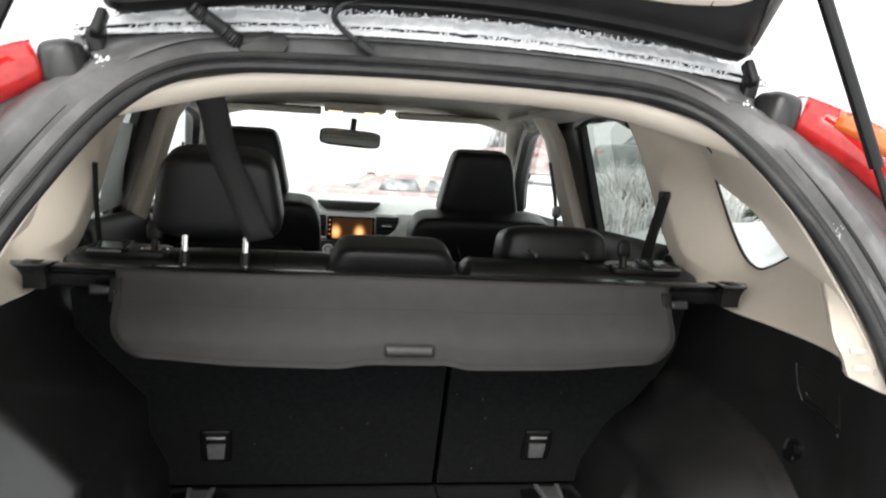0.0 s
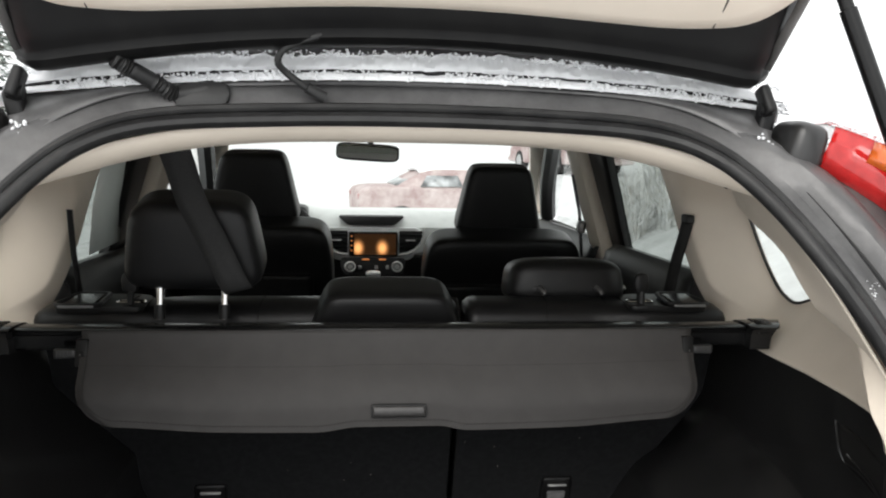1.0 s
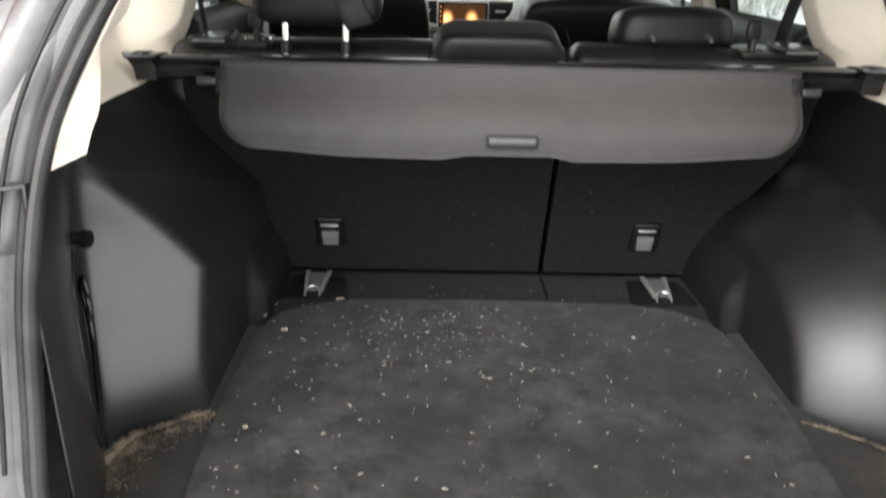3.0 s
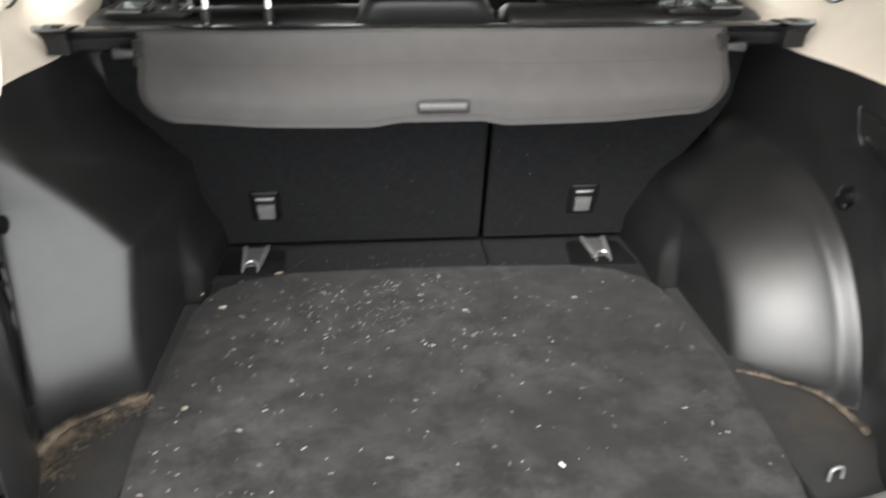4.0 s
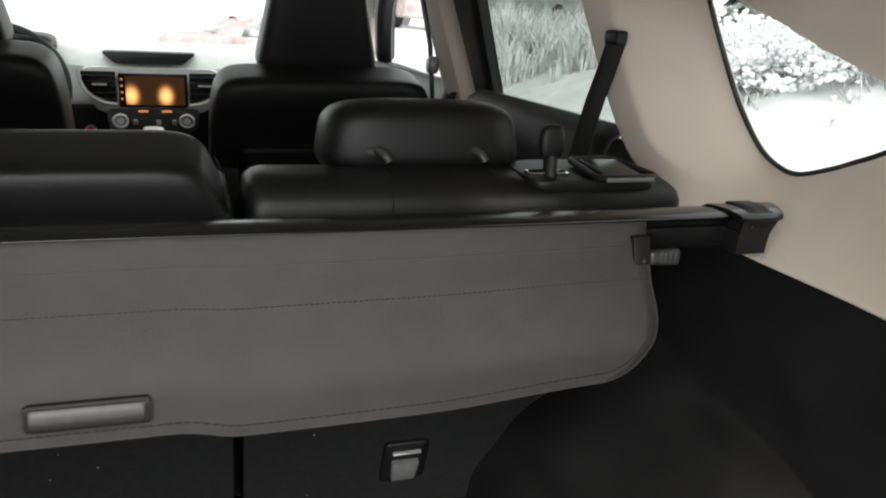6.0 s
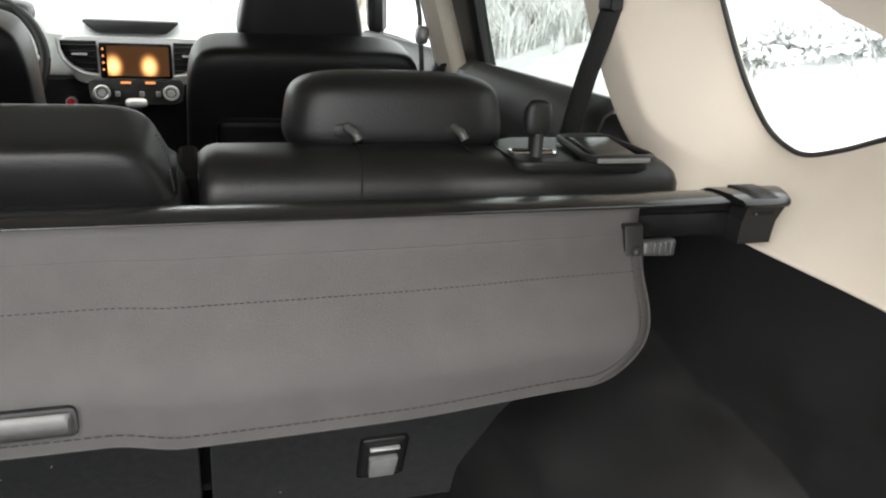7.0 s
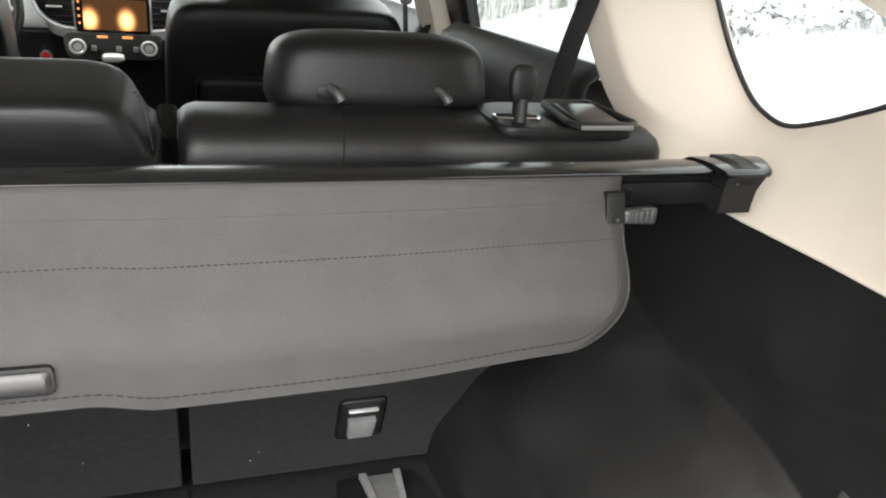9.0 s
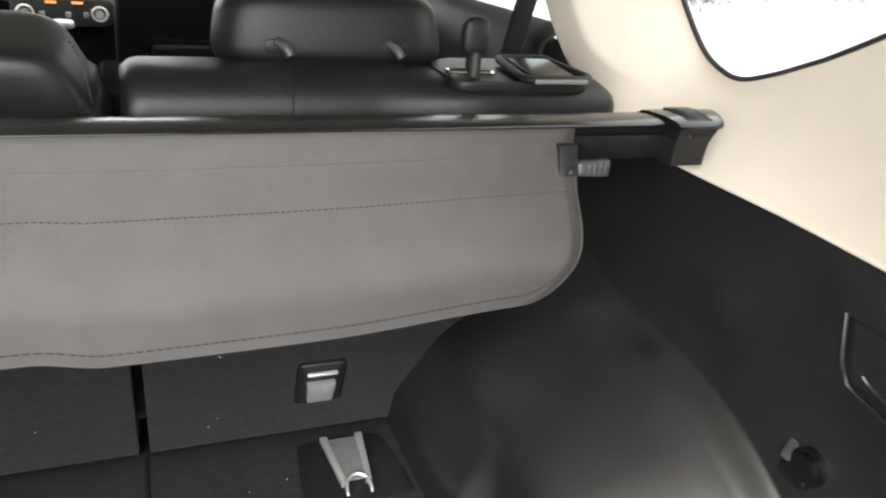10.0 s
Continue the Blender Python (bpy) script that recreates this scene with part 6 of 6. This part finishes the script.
bm = B()
rr = random.Random(7)
for k in range(330):
    y = rr.uniform(9.5, 17)
    x = rr.uniform(0.40, 0.62) * y + rr.uniform(-0.3, 0.3)
    tuft(bm, rr, x, y, ground_z(x, y), rr.uniform(0.15, 0.75), 22)
for k in range(150):
    y = rr.uniform(7.2, 10.0)
    x = rr.uniform(0.50, 0.62) * y + rr.uniform(-0.2, 0.5)
    tuft(bm, rr, x, y, ground_z(x, y), rr.uniform(0.12, 0.55), 20)
for k in range(250):
    x, y = rr.uniform(-9, -5), rr.uniform(1, 16)
    tuft(bm, rr, x, y, ground_z(x, y), rr.uniform(0.25, 0.6), 10)
for k in range(170):
    y = rr.uniform(7.8, 11.0)
    x = rr.uniform(0.37, 0.52) * y + rr.uniform(-0.2, 0.2)
    tuft(bm, rr, x, y, ground_z(x, y), rr.uniform(0.12, 0.55), 20)
for k in range(16):
    y = rr.uniform(3.2, 5.0)
    x = rr.uniform(3.75, 4.6)
    tuft(bm, rr, x, y, ground_z(x, y), rr.uniform(0.03, 0.10), 8)
sb = B()
for k in range(190):
    y = rr.uniform(8.0, 16.0)
    x = rr.uniform(0.45, 0.62) * y + rr.uniform(-0.3, 0.4)
    tuft(sb, rr, x, y, ground_z(x, y), rr.uniform(0.12, 0.5), 12)
single("dead_weeds", sb, M_WEED, "brown dead weed stems poking out of the snow", "weeds", kind="stuff")
single("frosted_grass", bm, M_FROST, "tall dead grass coated with snow on the bank", "grass", kind="stuff")


def parked_car(name, paint, label, x, y, yaw, h=1.45, length=4.6, suv=False, sunk=0.0):
    """A parked car with body, cabin glass, wheels, lamps and a cap of snow."""
    z0 = ground_z(x, y)
    c = thing(name, (0, 0, 0), label, "car", "parked cars")
    half = 0.89
    prof = [(-length / 2, 0.45), (-length / 2 - 0.02, 0.75), (-length / 2 + 0.1, 0.98), (-length / 2 + 0.75, 1.02), (-0.7, 1.0), (0.9, 0.98), (length / 2 - 0.6, 0.88), (length / 2 - 0.05, 0.75), (length / 2, 0.5), (length / 2 - 0.1, 0.28), (-length / 2 + 0.1, 0.28)]
    p = spline([(a, 0, b) for a, b in prof], 48, closed=True)
    rows = []
    for xx, sc in ((-half, 0.88), (-half + 0.05, 0.97), (-half * 0.7, 1.0), (0, 1.02), (half * 0.7, 1.0), (half - 0.05, 0.97), (half, 0.88)):
        rows.append([Vector((xx, q.x * (0.9 + 0.1 * sc), 0.62 + (q.z - 0.62) * sc)) for q in p])
    bm = B()
    grid(bm, rows, closed_v=True, caps=True)
    body = part("body", bm, paint, c, "painted body")
    rear = -length / 2 + (0.35 if suv else 0.75)
    cab = [(rear, 1.0), (rear + (0.25 if suv else 0.65), h - 0.03), (-0.2, h), (0.45, h - 0.05), (1.25, 0.98)]
    q = spline([(a, 0, b) for a, b in cab], 20)
    bm = B()
    rows = []
    for k, s in ((-1, 0), (-0.80, 1), (0, 1.02), (0.80, 1), (1, 0)):
        rows.append([Vector(((0.80 if abs(k) == 1 else abs(k) * 0.80) * (1 if k > 0 else -1) if k else 0, w.x, (0.97 + (w.z - 0.97) * s) if s else 0.97)) for w in q])
    grid(bm, rows)
    part("cabin", bm, paint, c, "roof and pillars")
    M = M_CARGLASS
    for sx in (1, -1):
        for y0, y1 in ((rear + 0.5, -0.15), (-0.08, 0.75)):
            bm = B()
            grid(bm, [[Vector((0.815 * sx, y0, 1.02)), Vector((0.815 * sx, y1, 1.02))], [Vector((0.70 * sx, y0 + 0.15, h - 0.12)), Vector((0.70 * sx, y1 - 0.1, h - 0.12))]])
            part("side_window", bm, M, c, thick=0.02)
    bm = B()
    grid(bm, [[Vector((xx, rear + 0.05, 1.03)) for xx in (-0.62, 0, 0.62)], [Vector((xx * 0.85, rear + (0.24 if suv else 0.55), h - 0.09)) for xx in (-0.62, 0, 0.62)]])
    part("rear_window", bm, M, c, thick=0.04)
    bm = B()
    grid(bm, [[Vector((xx, 1.22, 1.03)) for xx in (-0.66, 0, 0.66)], [Vector((xx * 0.85, 0.62, h - 0.10)) for xx in (-0.66, 0, 0.66)]])
    part("windscreen", bm, M, c, thick=0.04)
    for sx in (1, -1):
        for wy in (-length / 2 + 0.85, length / 2 - 0.85):
            bm = B()
            tube(bm, [(0.70 * sx, wy, 0.32), (0.90 * sx, wy, 0.32)], 0.32, 28)
            w = part("wheel", bm, M_TYRE, c, "black tyre")
            bm = B()
            tube(bm, [(0.89 * sx, wy, 0.32), (0.912 * sx, wy, 0.32)], 0.20, 20)
            part("rim", bm, M_SILVER, w, "silver rim")
        bm = B()
        rbox(bm, (0.68 * sx, -length / 2 + 0.02, 0.82), (0.28, 0.10, 0.11), 0.03, 2)
        part("tail_light", bm, M_DULLRED, c, "red tail light")
        bm = B()
        rbox(bm, (0.66 * sx, length / 2 - 0.12, 0.70), (0.36, 0.14, 0.13), 0.03, 2)
        part("headlight", bm, M_CHROME, c, "clear headlight")
    bm = B()
    for y0, y1, zz in ((rear + 0.5, 0.35, h + 0.01), (1.25, length / 2 - 0.35, 0.93)):
        rows = []
        for j in range(12):
            yy = y0 + (y1 - y0) * j / 11
            rows.append([Vector((xx, yy, zz - 0.04 * (abs(xx) / 0.6) ** 3 - (0.05 * j / 11 if zz < 1.1 else 0) + 0.03 * noise.noise((xx * 4, yy * 4, x)))) for xx in [-0.62 + 1.24 * k / 12 for k in range(13)]])
        grid(bm, rows)
    part("snow_cap", bm, M_SNOW, c, "white snow cap", thick=0.06)
    c.matrix_basis = pose(x, y, z0 - sunk, 0, 0, yaw)
    return c


M_CARGLASS = mat("frosted_car_glass", (0.10, 0.105, 0.11), 0.3, col2=(0.6, 0.62, 0.64), scale=3)
parked_car("parked_estate_car", M_MAROON, "dark red parked car paled by frost and painted haze, deep in snow", 1.9, 15.5, -82, 1.36, 4.6, sunk=0.26)
parked_car("parked_sedan", M_CARSIL, "silver parked sedan on the snowy bank", 8.9, 17.6, -62, 1.45)
parked_car("parked_hatchback", M_WHITE, "white parked car dusted with snow", -4.6, 17.0, 15, 1.5, 4.2, True)
parked_car("parked_van", M_MAROON, "red parked car paled by frost and painted haze, by the bank", 5.7, 21.5, 10, 1.7, 4.6, True)
parked_car("parked_crossover", M_CARSIL, "silver parked car standing in the snow", -6.5, 5.0, 240, 1.6, 4.6, True)


def tree(x, y, h, seed):
    """A snowy conifer: tapered trunk, drooping limbs and many small clumps."""
    rt = random.Random(seed)
    z0 = ground_z(x, y)
    t = thing("tree", (0, 0, 0), "dark evergreen tree with snow on its branches", "tree", "trees")
    bm = B()
    tube(bm, [(0.05 * noise.noise((k, seed, 0)), 0.05 * noise.noise((k, 5, seed)), h * k / 8) for k in range(9)], lambda s: 0.02 + 0.022 * h * (1 - s), 8)
    for k in range(int(h * 9)):
        zz = h * rt.uniform(0.12, 0.96)
        a, L = rt.uniform(0, 6.28), 0.36 * h * (1 - zz / h) * rt.uniform(0.6, 1.1) + 0.15
        tube(bm, [(0, 0, zz), (0.6 * L * math.cos(a), 0.6 * L * math.sin(a), zz - 0.08 * L), (L * math.cos(a), L * math.sin(a), zz - 0.28 * L)], lambda s: 0.02 * (1 - s) + 0.004, 4, caps=False)
    part("trunk", bm, M_BARK, t, "dark trunk and limbs")
    vs, fs = [], []
    for k in range(int(h * 330)):
        zz = h * (0.1 + 0.9 * rt.random() ** 1.3)
        a, R = rt.uniform(0, 6.28), (0.36 * h * (1 - zz / h) + 0.12) * rt.uniform(0.2, 1.08) * (0.85 + 0.25 * math.sin(zz * 7))
        c = Vector((R * math.cos(a), R * math.sin(a), zz - 0.25 * R))
        s = rt.uniform(0.06, 0.15)
        d = Vector((math.cos(a), math.sin(a), -0.4)) * s
        e = Vector((-math.sin(a), math.cos(a), rt.uniform(-0.4, 0.4))) * s * 0.45
        i = len(vs)
        vs += [c - d * 0.4, c + e, c + d, c - e, c + Vector((0, 0, s * 0.3))]
        fs += [(i, i + 1, i + 4), (i + 1, i + 2, i + 4), (i + 2, i + 3, i + 4), (i + 3, i, i + 4)]
    me = bpy.data.meshes.new("crown")
    me.from_pydata(vs, [], fs)
    me.materials.append(M_TWIG)
    ob = new("crown", me)
    ob.parent = t
    tagged(ob, "snow dusted needles")
    t.matrix_basis = pose(x, y, z0, 0, 0, rt.uniform(0, 360))


for k, (x, y, h) in enumerate(((9.0, 4.0, 2.6), (10.5, 1.5, 3.2), (8.0, 7.0, 2.2), (12.0, 3.5, 4.0), (9.5, -1.5, 2.6), (13, 9, 4.5), (-11, 9, 5), (-13, 15, 6), (-12, 3, 5), (22, 24, 7), (25, 14, 6), (5.35, 6.25, 0.9), (5.05, 6.75, 0.85), (6.5, 7.4, 1.0), (-8.3, 16.8, 6.0), (-9.8, 18.6, 7.0))):
    tree(x, y, h, 20 + k)
# low shrubs on the bank
for k in range(24):
    rt = random.Random(60 + k)
    y = 2.6 + 0.55 * k + rt.uniform(-0.3, 0.3) if k < 16 else 3.6 + 0.45 * (k - 16) + rt.uniform(-0.2, 0.2)
    x = 5.0 + 0.25 * k * rt.uniform(0.6, 1.2) + rt.uniform(-0.4, 0.9) if k < 16 else 0.35 * y + 2.75 + rt.uniform(-0.3, 0.5)
    s = thing("shrub", (0, 0, 0), "bare frosted shrub laden with snow", "shrub", "shrubs")
    bm = B()
    sn = B()
    for q in range(60):
        a, L = rt.uniform(0, 6.28), rt.uniform(0.15, 0.62)
        rad = rt.uniform(0.15, 0.75)
        e = Vector((math.cos(a) * rad, math.sin(a) * rad, L))
        mid = e * 0.5 + Vector((rt.uniform(-0.1, 0.1), rt.uniform(-0.1, 0.1), 0.06))
        tube(bm, [(rt.uniform(-0.4, 0.4), rt.uniform(-0.4, 0.4), -0.05), mid, e], lambda t: 0.009 * (1 - t) + 0.002, 4, caps=False)
        for w in range(17):
            p = mid.lerp(e, rt.random()) + Vector((rt.uniform(-0.07, 0.07), rt.uniform(-0.07, 0.07), rt.uniform(-0.03, 0.03)))
            z = rt.uniform(0.018, 0.06)
            superq(sn, p, (z * rt.uniform(0.7, 1.8), z * rt.uniform(0.7, 1.8), z * 0.7), (1, 1), pose(0, 0, 0, rt.uniform(-40, 40), rt.uniform(-40, 40), rt.uniform(0, 180)), nu=5, nv=3)
    part("twigs", bm, M_TWIGS, s, "frosted bare twigs")
    tagged(part("snow_load", sn, M_SNOW, s, "clumps of snow"), kind="stuff")
    s.matrix_basis = pose(x, y, ground_z(x, y) - 0.16, 0, 0, 0)
